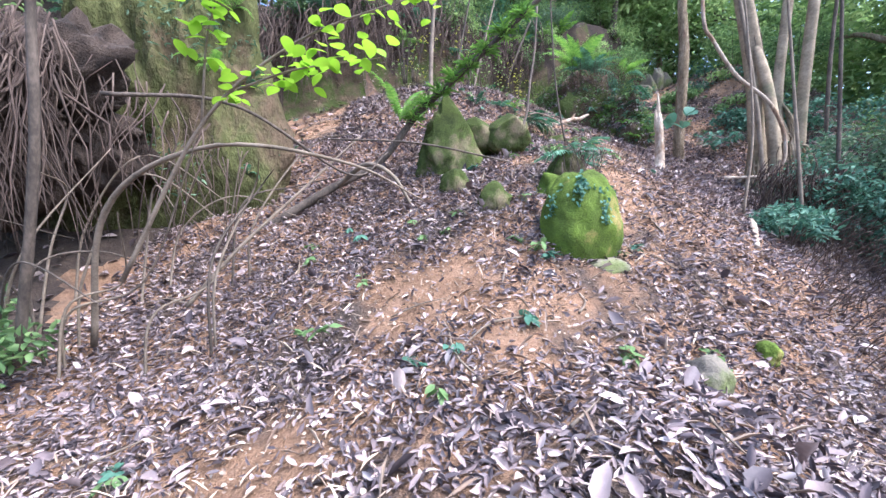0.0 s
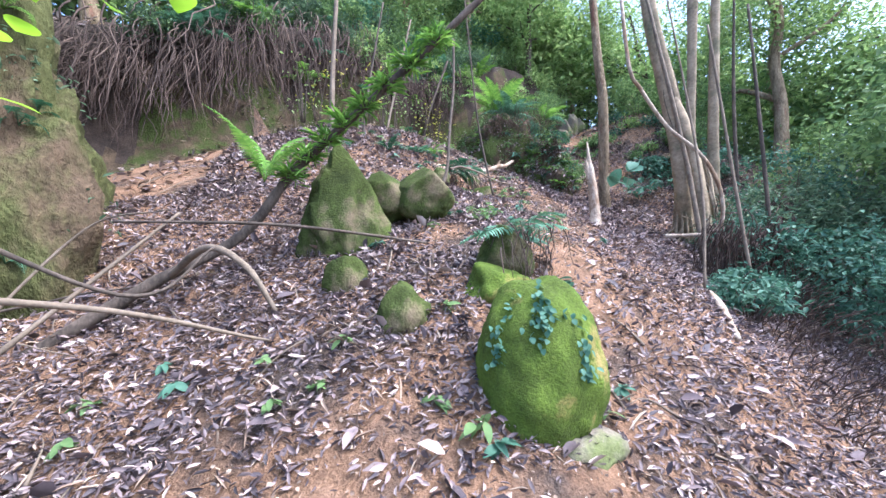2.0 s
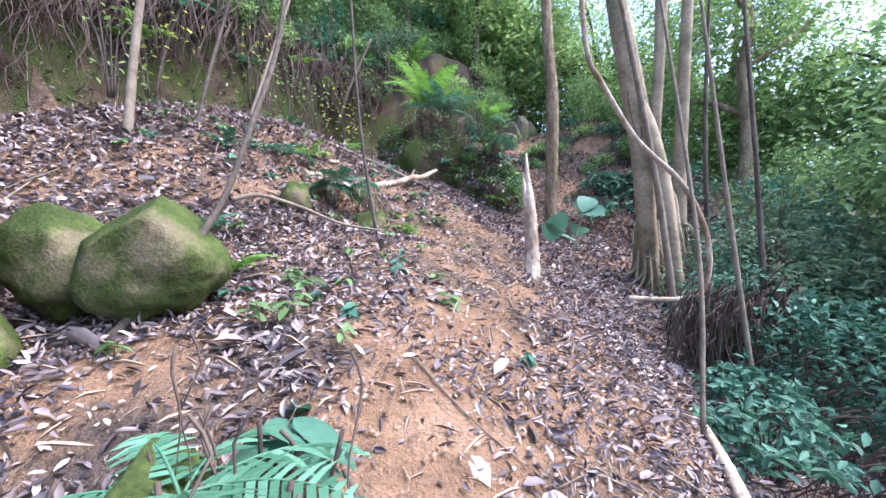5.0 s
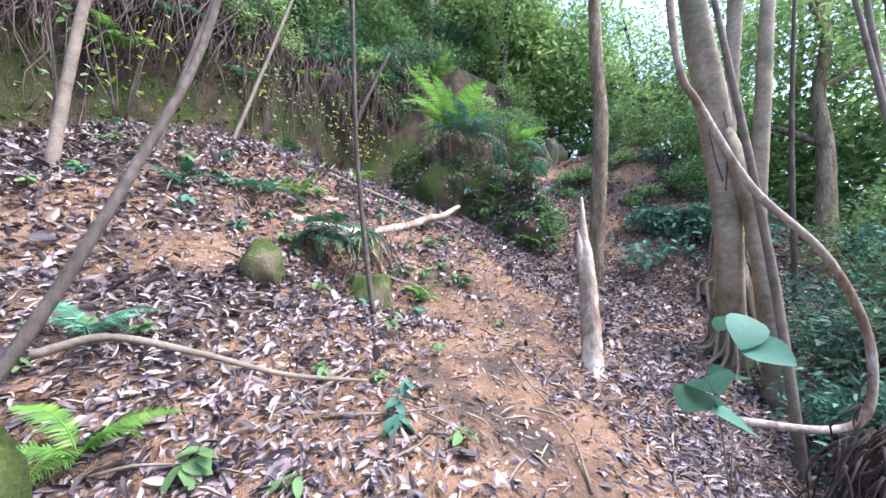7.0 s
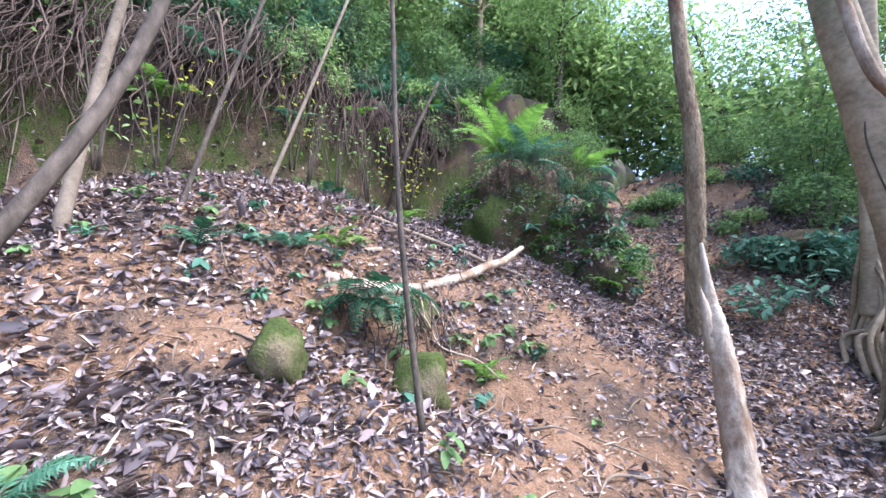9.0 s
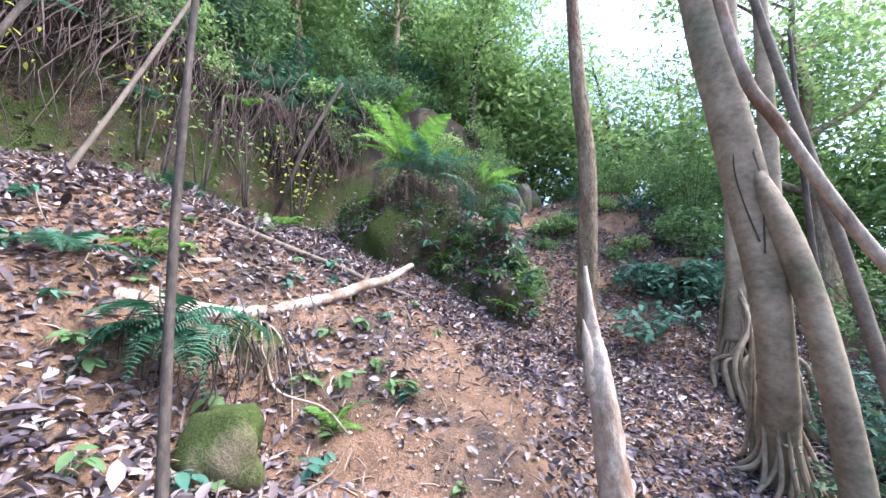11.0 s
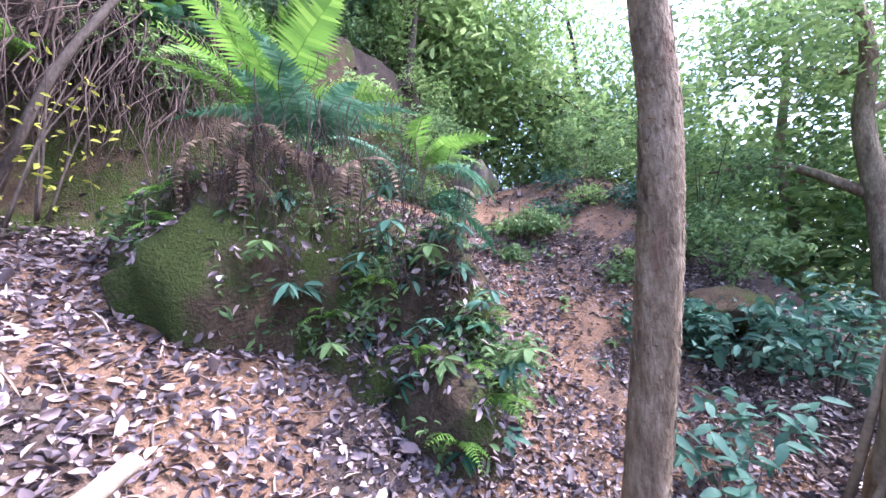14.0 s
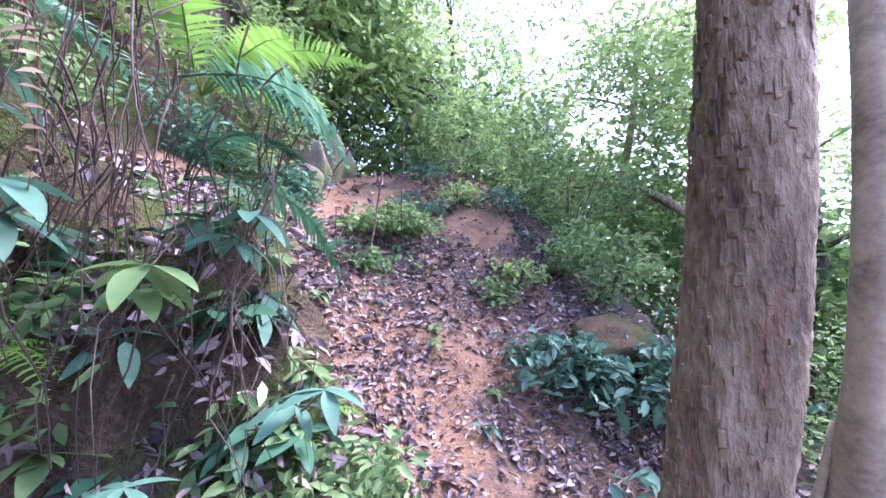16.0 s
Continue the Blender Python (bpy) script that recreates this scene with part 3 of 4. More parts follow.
for k in range(7):
    a, h0 = rng.uniform(3.0, 5.6), rng.uniform(1.2, 3.4)
    rows = []
    for u in (0, 0.3, 0.6, 1):
        z = zb + h0 + 1.5 * u
        cx, cy, cr = (float(np.interp(z, (2.6, 3.3, 4.0, 4.7, 5.4, 6.3, 7.6), c)) for c in ((8.35, 8.05, 7.88, 7.85, 7.82, 7.65, 7.45), (9.05, 8.8, 8.67, 8.66, 8.7, 8.7, 8.75), (0.19, 0.17, 0.165, 0.185, 0.205, 0.19, 0.165)))
        b = a + 1.1 * u + 0.5 * math.sin(5 * u + k)
        rows.append((cx + cr * math.cos(b), cy + cr * math.sin(b), z, 0.008))
    part("creeper", tube("creeper", rows, BARK_DARK, n=20, sides=5), banyan)
vine = thing("liana", "thick pale vine looping down beside the grey trunk", "vine")
part("stem", tube("stem", [(5.72, 7.7, 7.2, 0.034), (5.63, 7.50, 5.65, 0.034), (5.77, 7.40, 5.17, 0.034), (6.13, 7.23, 4.43, 0.034), (6.53, 6.98, 3.88, 0.034), (6.70, 6.84, 3.41, 0.034), (6.78, 6.80, 2.96, 0.034), (6.73, 6.84, 2.53, 0.034), (6.49, 6.98, 2.39, 0.034), (5.99, 7.31, 2.40, 0.034)], DEADWOOD, n=90, sides=10, rough=0.03), vine)

fig = thing("strangler_fig", "grey fig trunk standing on a cage of tangled roots", "tree")
zf = gz(9.3, 10.4)
part("trunk", tube("trunk", [(9.35, 10.35, zf + 0.55, 0.22), (9.35, 10.3, zf + 1.3, 0.15), (9.3, 10.2, zf + 2.3, 0.125), (9.4, 10.1, zf + 4, 0.115), (9.6, 10.0, zf + 7, 0.15)], BARK_GREY, n=50, sides=16, ribs=0.07, rough=0.01, seed=8), fig)
part("trunk", tube("trunk", [(9.75, 10.1, zf + 0.3, 0.2), (9.8, 10.0, zf + 1.6, 0.14), (9.9, 9.9, zf + 3.5, 0.13), (10.2, 9.8, zf + 7, 0.1)], BARK_GREY, n=40, sides=12, ribs=0.06, seed=9), fig)
for k in range(44):
    a = k / 44 * 6.283 + rng.uniform(-0.1, 0.1)
    R = rng.uniform(0.3, 0.72)
    x1, y1 = 9.4 + R * math.cos(a), 10.25 + R * math.sin(a)
    t1 = rng.uniform(0.5, 1.7)
    part("root", tube("root", [(9.36 + 0.09 * math.cos(a), 10.3 + 0.09 * math.sin(a), zf + t1, 0.022), (9.4 + 0.5 * R * math.cos(a + 0.3), 10.25 + 0.5 * R * math.sin(a + 0.3), zf + t1 * 0.6, 0.032),
                              (9.4 + 0.9 * R * math.cos(a - 0.15), 10.25 + 0.9 * R * math.sin(a - 0.15), zf + 0.25, 0.035), (x1, y1, gz(x1, y1) - 0.1, 0.04)], BARK_GREY, n=16, sides=7, ribs=0.05, seed=k), fig)

fig.location = (0.4, -0.25, -0.05)

zt = gz(7.5, 10.9)
oak = thing("tree", "slender trunk with rough flaking brown bark beside the trail", "tree")
part("trunk", tube("trunk", [(7.62, 11.0, zt - 0.25, 0.17), (7.5, 10.88, zt + 0.4, 0.14), (7.44, 10.7, zt + 1.6, 0.135), (7.42, 10.62, zt + 2.3, 0.135), (7.42, 10.58, zt + 3.1, 0.125), (7.35, 10.6, zt + 4.3, 0.115), (7.3, 10.6, zt + 7, 0.08)],
                   BARK_ROUGH, n=220, sides=40, rough=0.018, ribs=0.02, seed=4), oak)
bark_geos = []
for k in range(1700):
    h, a = rng.uniform(0, 4.2), rng.uniform(0, 6.283)
    cx = np.interp(h, (0, 0.4, 1.6, 2.3, 3.1, 4.3), (7.56, 7.5, 7.44, 7.42, 7.42, 7.35))
    cy = np.interp(h, (0, 0.4, 1.6, 2.3, 3.1, 4.3), (10.94, 10.88, 10.7, 10.62, 10.58, 10.6))
    rr = np.interp(h, (0, 0.4, 2.3, 4.3), (0.155, 0.14, 0.135, 0.11))
    n3, s3 = np.array([math.cos(a), math.sin(a), 0]), np.array([-math.sin(a), math.cos(a), 0])
    c3, hh, ww = np.array([cx, cy, zt + h]), rng.uniform(0.012, 0.045), rng.uniform(0.006, 0.016)
    lift = rng.uniform(0.003, 0.009)
    base = c3 + n3 * rr * 0.985
    q = [base + s3 * sx * ww * rng.uniform(0.6, 1.1) + np.array([0, 0, sz * hh * rng.uniform(0.7, 1.1)]) for sx, sz in ((-1, -1), (1, -1), (1, 1), (-1, 1))]
    o = [base + (p - base) * 0.75 + n3 * lift for p in q]
    bark_geos.append((np.array(q + o), np.array([[4, 5, 6, 7], [0, 1, 5, 4], [1, 2, 6, 5], [2, 3, 7, 6], [3, 0, 4, 7]])))
flakes = part("flaking_bark", poly_mesh("flaking_bark", *gather(bark_geos), BARK_ROUGH, False), oak)
flakes["kind"] = "stuff"

stump = thing("dead_trunk", "broken bleached dead trunk with a splintered tip", "dead tree")
zs = gz(5.12, 8.15)
part("trunk", tube("trunk", [(5.05, 8.0, zs - 0.2, 0.115), (5.16, 8.15, zs + 0.2, 0.1), (5.22, 8.26, zs + 0.75, 0.088), (5.25, 8.34, zs + 1.1, 0.078), (5.27, 8.39, zs + 1.3, 0.05), (5.28, 8.42, zs + 1.5, 0.032), (5.3, 8.46, zs + 1.76, 0.012)],
                   DEADWOOD, n=60, sides=16, rough=0.05, ribs=0.09, seed=3), stump)
part("splinter", tube("splinter", [(5.18, 8.32, zs + 0.9, 0.05), (5.19, 8.36, zs + 1.2, 0.035), (5.2, 8.4, zs + 1.38, 0.006)], DEADWOOD, n=16, sides=7, rough=0.08), stump)

log = thing("fallen_log", "bleached fallen branch with a forked end lying across the bank", "log")
part("log", tube("log", [(2.2, 9.62, 4.24, 0.07), (2.55, 9.7, 4.17, 0.066), (3.0, 9.85, 4.13, 0.063), (3.45, 10.03, 4.22, 0.06), (3.8, 10.2, 4.33, 0.056), (4.1, 10.38, 4.46, 0.054), (4.35, 10.62, 4.53, 0.05), (4.55, 10.82, 4.64, 0.044), (4.81, 11.07, 4.79, 0.036)], DEADWOOD, n=90, sides=16, rough=0.035, ribs=0.05), log)
part("fork", tube("fork", [(2.5, 9.7, 4.18, 0.065), (2.3, 9.85, 4.38, 0.055), (2.45, 10.0, 4.52, 0.045), (2.75, 10.15, 4.6, 0.03)], DEADWOOD, n=24, sides=10, rough=0.05), log)
part("stub", tube("stub", [(4.06, 10.36, 4.45, 0.035), (4.1, 10.37, 4.55, 0.025), (4.14, 10.36, 4.61, 0.012)], DEADWOOD, n=10, sides=8, rough=0.09), log)
for k in range(9):
    a = -0.9 + 0.22 * k
    x0, y0 = 3.0 + 0.02 * k, 9.78
    part("rootlet", tube("rootlet", [(x0, y0, 4.08, 0.008), (x0 + 0.22 * math.sin(a), y0 - 0.12, 4.0 + 0.06 * math.cos(3 * a), 0.007), (x0 + 0.4 * math.sin(a), y0 - 0.3, 3.7, 0.006), (x0 + 0.45 * math.sin(a), y0 - 0.5, 3.35, 0.004)], (STEM, DEADWOOD)[k % 2], n=16, sides=5), log)
part("rootlet", tube("rootlet", [(3.05, 9.75, 4.05, 0.012), (3.2, 9.5, 3.8, 0.011), (3.3, 9.35, 3.6, 0.01), (3.6, 9.2, 3.5, 0.008), (3.75, 9.0, 3.36, 0.006)], DEADWOOD, n=24, sides=6, rough=0.05), log)
branch = thing("fallen_branch", "dark crooked dead branch lying behind the log", "branch")
part("wood", tube("wood", [(2.6, 10.75, gz(2.6, 10.75) + 0.03, 0.035), (3.3, 10.8, gz(3.3, 10.8) + 0.05, 0.035), (3.96, 11.0, gz(3.96, 11.0) + 0.08, 0.03), (4.3, 11.0, gz(4.3, 11.0) + 0.06, 0.028), (4.9, 11.2, gz(4.9, 11.2) + 0.05, 0.014)], STEM, n=30, sides=8, rough=0.05), branch)
branch = thing("fallen_branch", "pale broken branch lying at the foot of the slope", "branch")
part("wood", tube("wood", [(5.3, 5.9, gz(5.3, 5.9) + 0.06, 0.03), (4.8, 5.3, gz(4.8, 5.3) + 0.07, 0.045), (4.35, 4.75, gz(4.35, 4.75) + 0.05, 0.03)], DEADWOOD, n=24, sides=9, rough=0.06), branch)

# leaning limb overgrown with ferns
limb = thing("leaning_tree", "dark leaning trunk with ferns growing on it", "tree")
part("trunk", tube("trunk", [(-2.6, 5.7, gz(-2.6, 5.7) - 0.1, 0.07), (-1.7, 5.95, 2.0, 0.06), (-0.85, 6.1, 2.5, 0.055), (-0.25, 5.95, 3.2, 0.05), (0.3, 5.55, 3.6, 0.042), (0.85, 5.2, 4.0, 0.037), (1.45, 4.95, 4.5, 0.033), (2.1, 4.8, 5.1, 0.03)], BARK_DARK, n=60, sides=12, rough=0.05, ribs=0.04), limb)
part("limb", tube("limb", [(-1.5, 6.0, 2.1, 0.04), (-1.0, 5.5, 2.35, 0.035), (-0.6, 5.2, 2.15, 0.03), (-0.35, 5.1, 1.75, 0.02)], STEM, n=30, sides=8, rough=0.05), limb)
for k, (x, y, z) in enumerate(((-0.3, 5.97, 3.15), (-0.1, 5.85, 3.33), (0.1, 5.7, 3.47), (0.3, 5.55, 3.62), (0.5, 5.42, 3.75), (0.72, 5.28, 3.92), (0.95, 5.15, 4.1), (1.2, 5.04, 4.3))):
    r = np.random.default_rng(800 + k)
    tuft = thing("fern_tuft", "tuft of narrow green fern growing on the leaning trunk", "fern", (x, y, z), "ferns on the trunk")
    d = r.normal(size=(110, 3)) * (1, 1, 0.8)
    d[:, 2] += 0.5
    part("leaves", leaf_mesh("leaves", r.normal(size=(110, 3)) * 0.035, r.uniform(0.1, 0.24, 110), FERN_GREEN, r, slim=0.1, along=d, droop=-0.05), tuft)

# ---- hanging roots on the banks ----
def root_curtain(name, label, line, n, lengths, thick, seed, out=0.12, ragged=0.18):
    """Roots hanging from an edge given as rows x, y, z."""
    r = np.random.default_rng(seed)
    line = np.asarray(line, float)
    geos = []
    for k in range(n):
        u = r.uniform(0, len(line) - 1.001)
        p = line[int(u)] + (line[int(u) + 1] - line[int(u)]) * (u % 1) + r.normal(size=3) * (0.12, 0.12, ragged)
        l = r.uniform(*lengths)
        s = r.normal(size=2) * 0.2 * l
        w = thick * r.uniform(0.4, 1.3)
        rows = []
        for u in (0, 0.2, 0.45, 0.7, 1):
            jit = r.normal(size=2) * 0.045 * l * (u > 0)
            rows.append((p[0] + s[0] * u + jit[0], p[1] - out * math.sqrt(u) + s[1] * u + jit[1], p[2] - l * u, w * (1 - 0.7 * u)))
        geos.append(tube_geo(rows, 9, 4))
    return thing(name, label, "roots", kind="stuff", data=poly_mesh(name, *gather(geos), ROOT))


root_curtain("hanging_roots", "dark roots and dead stalks hanging over the bank", [(x, bank_line(x) + 0.5, gz(x, bank_line(x) - 0.2) + 2.75) for x in np.linspace(-6, 4.6, 16)], 1500, (0.3, 1.9), 0.014, 1, 0.5, 0.42)
root_curtain("dead_stalks", "leaning dead stalks and brown fern stems on the bank", [(x, bank_line(x) + 0.2, gz(x, bank_line(x) - 0.2) + 2.9) for x in np.linspace(-5, 5.2, 14)], 150, (0.8, 2.4), 0.02, 12, 0.3, 0.4)
KNOLL_RIM = [(4.75, 12.95, 6.6), (5.2, 12.6, 6.65), (5.8, 12.4, 6.6), (6.4, 12.15, 6.35), (7.0, 11.9, 5.95), (7.4, 12.0, 5.4)]
root_curtain("hanging_roots", "brown roots hanging from the fern knoll", KNOLL_RIM[:5], 420, (0.15, 1.0), 0.0042, 2, -0.12, 0.3)
root_curtain("hanging_roots", "bare roots and stems under the shrubs", [(6.2, 6.6, 2.4), (7.6, 6.6, 2.3), (9.2, 7.2, 2.6), (10.6, 8.4, 3.2)], 700, (0.5, 1.7), 0.012, 3, -0.2)
for k, off in enumerate((0.0, 0.5, 1.0, 1.5)):
    root_curtain("dead_stalks", "dry brown stalks thatching the steep side below the trail", [(x + off, y, gz(x + off, y) + 0.42 + 0.15 * k) for x, y in ((4.7, 3.0), (5.1, 4.2), (5.5, 5.2), (6.1, 6.1))], 110, (0.2, 0.7), 0.007, 13 + k, -0.25, 0.2)
root_curtain("hanging_roots", "pale aerial roots beside the mossy face", [(-4.7, 4.4, 3.2), (-3.9, 4.7, 3.2), (-3.2, 5.0, 2.8), (-2.7, 5.4, 2.4)], 60, (0.8, 2.4), 0.01, 4, 0.1)
root_curtain("hanging_roots", "fine roots below the log and ferns", [(2.3, 9.45, 4.05), (2.7, 9.4, 4.0), (3.3, 9.5, 3.95)], 60, (0.3, 0.8), 0.008, 6, 0.1)
rock("root_ball", "dark overhanging mass of roots and earth", (-5.0, 4.9, 2.9), (1.2, 0.9, 0.9), DARK_EARTH, 61, rough=0.35, fine=0.3)
root_curtain("hanging_roots", "tangled dark roots of an upturned root ball", [(-5.8, 4.2, 3.4), (-5.0, 4.0, 3.6), (-4.2, 4.2, 3.3)], 700, (0.4, 2.2), 0.014, 7, 0.15)
root_curtain("hanging_roots", "roots below the mossy broken rock", [(1.7, 4.6, 2.35), (1.95, 4.65, 2.3), (2.1, 4.8, 2.3)], 60, (0.25, 0.6), 0.007, 8, 0.05)

# ---- ferns ----
fern("large green tree fern crowning the earth knoll", (5.35, 13.3, 6.9), 1.8, FERN_GREEN, n=16, seed=1, arch=0.7, width=0.17, pairs=34, lift=(25, 75))
fern("blue-green fern arching over the knoll", (5.75, 13.05, 6.75), 1.25, FERN_BLUE, n=14, seed=2, arch=0.8, width=0.16, spread=(180, 390), lift=(5, 45), pairs=32)
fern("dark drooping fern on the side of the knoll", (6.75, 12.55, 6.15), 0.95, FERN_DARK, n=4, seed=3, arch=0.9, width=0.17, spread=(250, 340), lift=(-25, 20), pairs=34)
fern("long blue-green fern frond drooping from the knoll", (6.62, 12.35, 6.5), 0.95, FERN_BLUE, n=2, seed=41, arch=0.7, width=0.2, spread=(285, 320), lift=(-20, -5), pairs=34)
fern("green fern reaching over the trail", (6.9, 12.9, 6.7), 1.0, FERN_GREEN, n=6, seed=4, arch=0.8, width=0.18, spread=(240, 380), lift=(10, 40), pairs=30)
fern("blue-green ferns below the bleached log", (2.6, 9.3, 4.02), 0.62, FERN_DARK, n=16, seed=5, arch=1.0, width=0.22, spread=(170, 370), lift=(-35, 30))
fern("blue-green fern beside the log", (2.85, 9.35, 4.02), 0.55, FERN_BLUE, n=7, seed=6, arch=1.0, width=0.24, spread=(220, 340), lift=(-30, 15))
fern("small green fern on the bare bank", (3.69, 9.25, gz(3.69, 9.25)), 0.36, FERN_GREEN, n=9, seed=7, arch=0.8, width=0.2, lift=(5, 50))
fern("pale fern spreading over the broken rock", (1.8, 4.72, 2.36), 0.6, FERN_BLUE, n=8, seed=8, arch=0.5, width=0.3, lift=(-5, 18), pairs=14)
fern("tall yellow-green fern on the leaning trunk", (-0.5, 5.6, 3.0), 0.9, FERN_GREEN, n=6, seed=9, arch=0.5, width=0.14, lift=(35, 75), pairs=30)
for k in range(16):
    x = rng.uniform(-3.5, 7)
    y = bank_line(x) + rng.uniform(0.7, 2.2)
    fern("fern growing on top of the bank", (x, y, gz(x, y) + 0.1), rng.uniform(0.7, 1.2), (FERN_BLUE, FERN_GREEN)[k % 2], n=8, seed=100 + k, arch=0.7, width=0.18, group="ferns on the bank", pairs=20)
for k, (x, y) in enumerate(((1.9, 9.6), (2.3, 9.9), (1.2, 9.3), (0.6, 6.9), (1.6, 6.9), (0.3, 7.1), (1.3, 7.6), (3.2, 12.2), (2.0, 11.5), (9.0, 14.6), (9.9, 15.2))):
    fern("low fern among the dead leaves", (x, y, gz(x, y) + 0.03), 0.42, (FERN_BLUE, FERN_GREEN, FERN_DARK)[k % 3], n=8, seed=140 + k, arch=0.8, width=0.22, group="low ferns", lift=(5, 45))

for k in range(36):
    x = rng.uniform(-4, 5.5)
    y = bank_line(x) + rng.uniform(0.45, 0.9)
    if k % 2:
        fern("fern hanging over the root-hung bank", (x, y - 0.15, gz(x, y) + 0.1), rng.uniform(0.6, 1.0), (FERN_BLUE, FERN_GREEN, FERN_BLUE)[k % 3], n=7, seed=170 + k, arch=0.9, width=0.2, spread=(180, 360), lift=(0, 40), group="ferns on the bank")
    else:
        shrub("leafy bush hanging over the root-hung bank", (x, y - 0.3, gz(x, y) - 0.1), (0.45, 0.35, 0.4), 420, 0.1, (LEAF_GREEN, LEAF_SUN, LEAF_DARK)[k % 3], 660 + k, stems=3, group="bank bushes")

# ---- low plants ----
for k in range(150):
    zone = ((0.6, 5.5, 3.6, 8.2), (-2.2, 1.8, 2.4, 5.0), (2.0, 9.5, 11.0, 12.8), (0.0, 8.6, 3.2, 12.0), (8.2, 11.2, 12.6, 15.0))[k % 5]
    if k % 5 == 2:
        x, y = rng.uniform(2.0, 5.0), rng.uniform(8.2, 11)
    else:
        x, y = rng.uniform(zone[0], zone[2]), rng.uniform(zone[1], zone[3])
    if min((x - px) ** 2 + (y - py) ** 2 for px, py in ((1.4, 2.9), (2.0, 4.1), (2.5, 5.2), (2.8, 5.8), (3.6, 7), (4.2, 8), (5, 9), (5.5, 9.9), (6.1, 10.6))) < 0.12:
        continue
    herb("small seedling with a few green leaves in the litter", (x, y, gz(x, y)), rng.uniform(0.08, 0.2), rng.uniform(0.07, 0.13), (LEAF_BLUE, LEAF_GREEN, LEAF_GREEN)[k % 3], n=8, seed=200 + k)
spots = []
for ob in knoll:
    m = ob.matrix_basis
    for v in ob.data.vertices:
        p, nr = m @ v.co, v.normal
        if nr.y < 0.35 and p.z > gz(p.x, p.y) + 0.1:
            spots.append((p.x, p.y, p.z, nr.x, nr.y, nr.z))
spots = np.array(spots)
lit = spots[rng.integers(0, len(spots), 4200)]
keep = (wave(lit[:, 0] * 1.5, lit[:, 2] * 1.5, 3.0, 2) + 0.8 * lit[:, 5]) > -0.05
lit = lit[keep]
kv, kf = leaves_geo(lit[:, :3] + lit[:, 3:] * 0.015 + rng.normal(size=(len(lit), 3)) * 0.03, 0.1 * rng.uniform(0.5, 1.2, len(lit)), rng, up=0.3, slim=0.42, droop=0.5)
thing("fallen_leaves", "dead leaves caught on the steep earth knoll", "leaf litter", kind="stuff", data=mesh_of("fallen_leaves", kv, kf, LITTER))
sp = spots[rng.integers(0, len(spots), 6000)]
sp = sp[wave(sp[:, 0] * 1.3 + 4, sp[:, 2] * 1.3, 3.4, 7) > 0.12]
kv, kf = leaves_geo(sp[:, :3] + sp[:, 3:] * 0.05 + rng.normal(size=(len(sp), 3)) * 0.05, 0.1 * rng.uniform(0.5, 1.3, len(sp)), rng, up=0.4, slim=0.34, droop=0.2)
thing("ground_cover", "small green leaves growing over the knoll", "plants", kind="stuff", data=mesh_of("ground_cover", kv, kf, LEAF_GREEN))
for k in range(90):
    p = spots[rng.integers(0, len(spots))]
    if p[2] > 6.5 or p[1] > 13.3:
        continue
    if k % 4 == 3:
        fern("small fern rooted in the side of the knoll", tuple(p[:3]), 0.36, (FERN_BLUE, FERN_GREEN)[k % 2], n=6, seed=360 + k, arch=0.9, width=0.22, spread=(180, 360), lift=(-10, 35), group="ferns on the knoll", pairs=14)
    else:
        herb("leafy blue-green plant rooted in the knoll", tuple(p[:3]), rng.uniform(0.1, 0.24), rng.uniform(0.12, 0.22), (LEAF_BLUE, LEAF_GREEN, FERN_DARK)[k % 3], n=10, seed=300 + k, slim=0.36, group="plants on the knoll", name="plant")


def whorl(label, at, out, leaf, mat, seed, tiers=2, n=6, slim=0.34):
    """A plant whose stem leans out and carries whorls of long leaves."""
    r = np.random.default_rng(seed)
    ob = thing("plant", label, "plant", at, "whorled plants")
    end = np.asarray(out, float)
    part("stem", tube("stem", [(0, 0.12, -0.05, 0.006), (*(end * (0.5, 0.5, 0.35)), 0.005), (*end, 0.003)], STEM, n=12, sides=5), ob)
    one = ovate(leaf * 0.82, slim, mat, 0.2, 0.3)
    for j in range(tiers):
        c = end * (1 - 0.4 * j)
        for k in range(n):
            part("leaf", one, ob, at=pose(*c, r.uniform(-15, 15), r.uniform(-5, 30), 360 * (k + r.uniform(-0.25, 0.25)) / n + 30 * j) @ Matrix.Scale(r.uniform(0.7, 1.1), 4))
    return ob


for k, (x, y, z, l) in enumerate(((6.2, 12.6, 5.8, 0.24), (6.0, 12.65, 5.55, 0.22), (6.55, 12.45, 5.6, 0.24), (6.75, 12.25, 5.75, 0.2), (5.6, 12.8, 5.35, 0.26), (7.1, 11.85, 4.85, 0.24), (6.95, 11.9, 4.7, 0.22),
                                  (6.4, 12.4, 5.0, 0.2), (5.3, 12.8, 5.6, 0.2), (6.9, 12.15, 5.2, 0.2), (6.1, 12.5, 6.1, 0.2), (5.85, 12.55, 4.95, 0.18))):
    whorl("plant with whorls of long blue-green leaves on the knoll", (x, y - 0.12, z), (rng.uniform(-0.1, 0.1), -rng.uniform(0.25, 0.4), rng.uniform(0.05, 0.25)), l, (LEAF_BLUE, LEAF_BLUE, LEAF_GREEN)[k % 3], 900 + k, slim=(0.36, 0.22, 0.4)[k % 3])
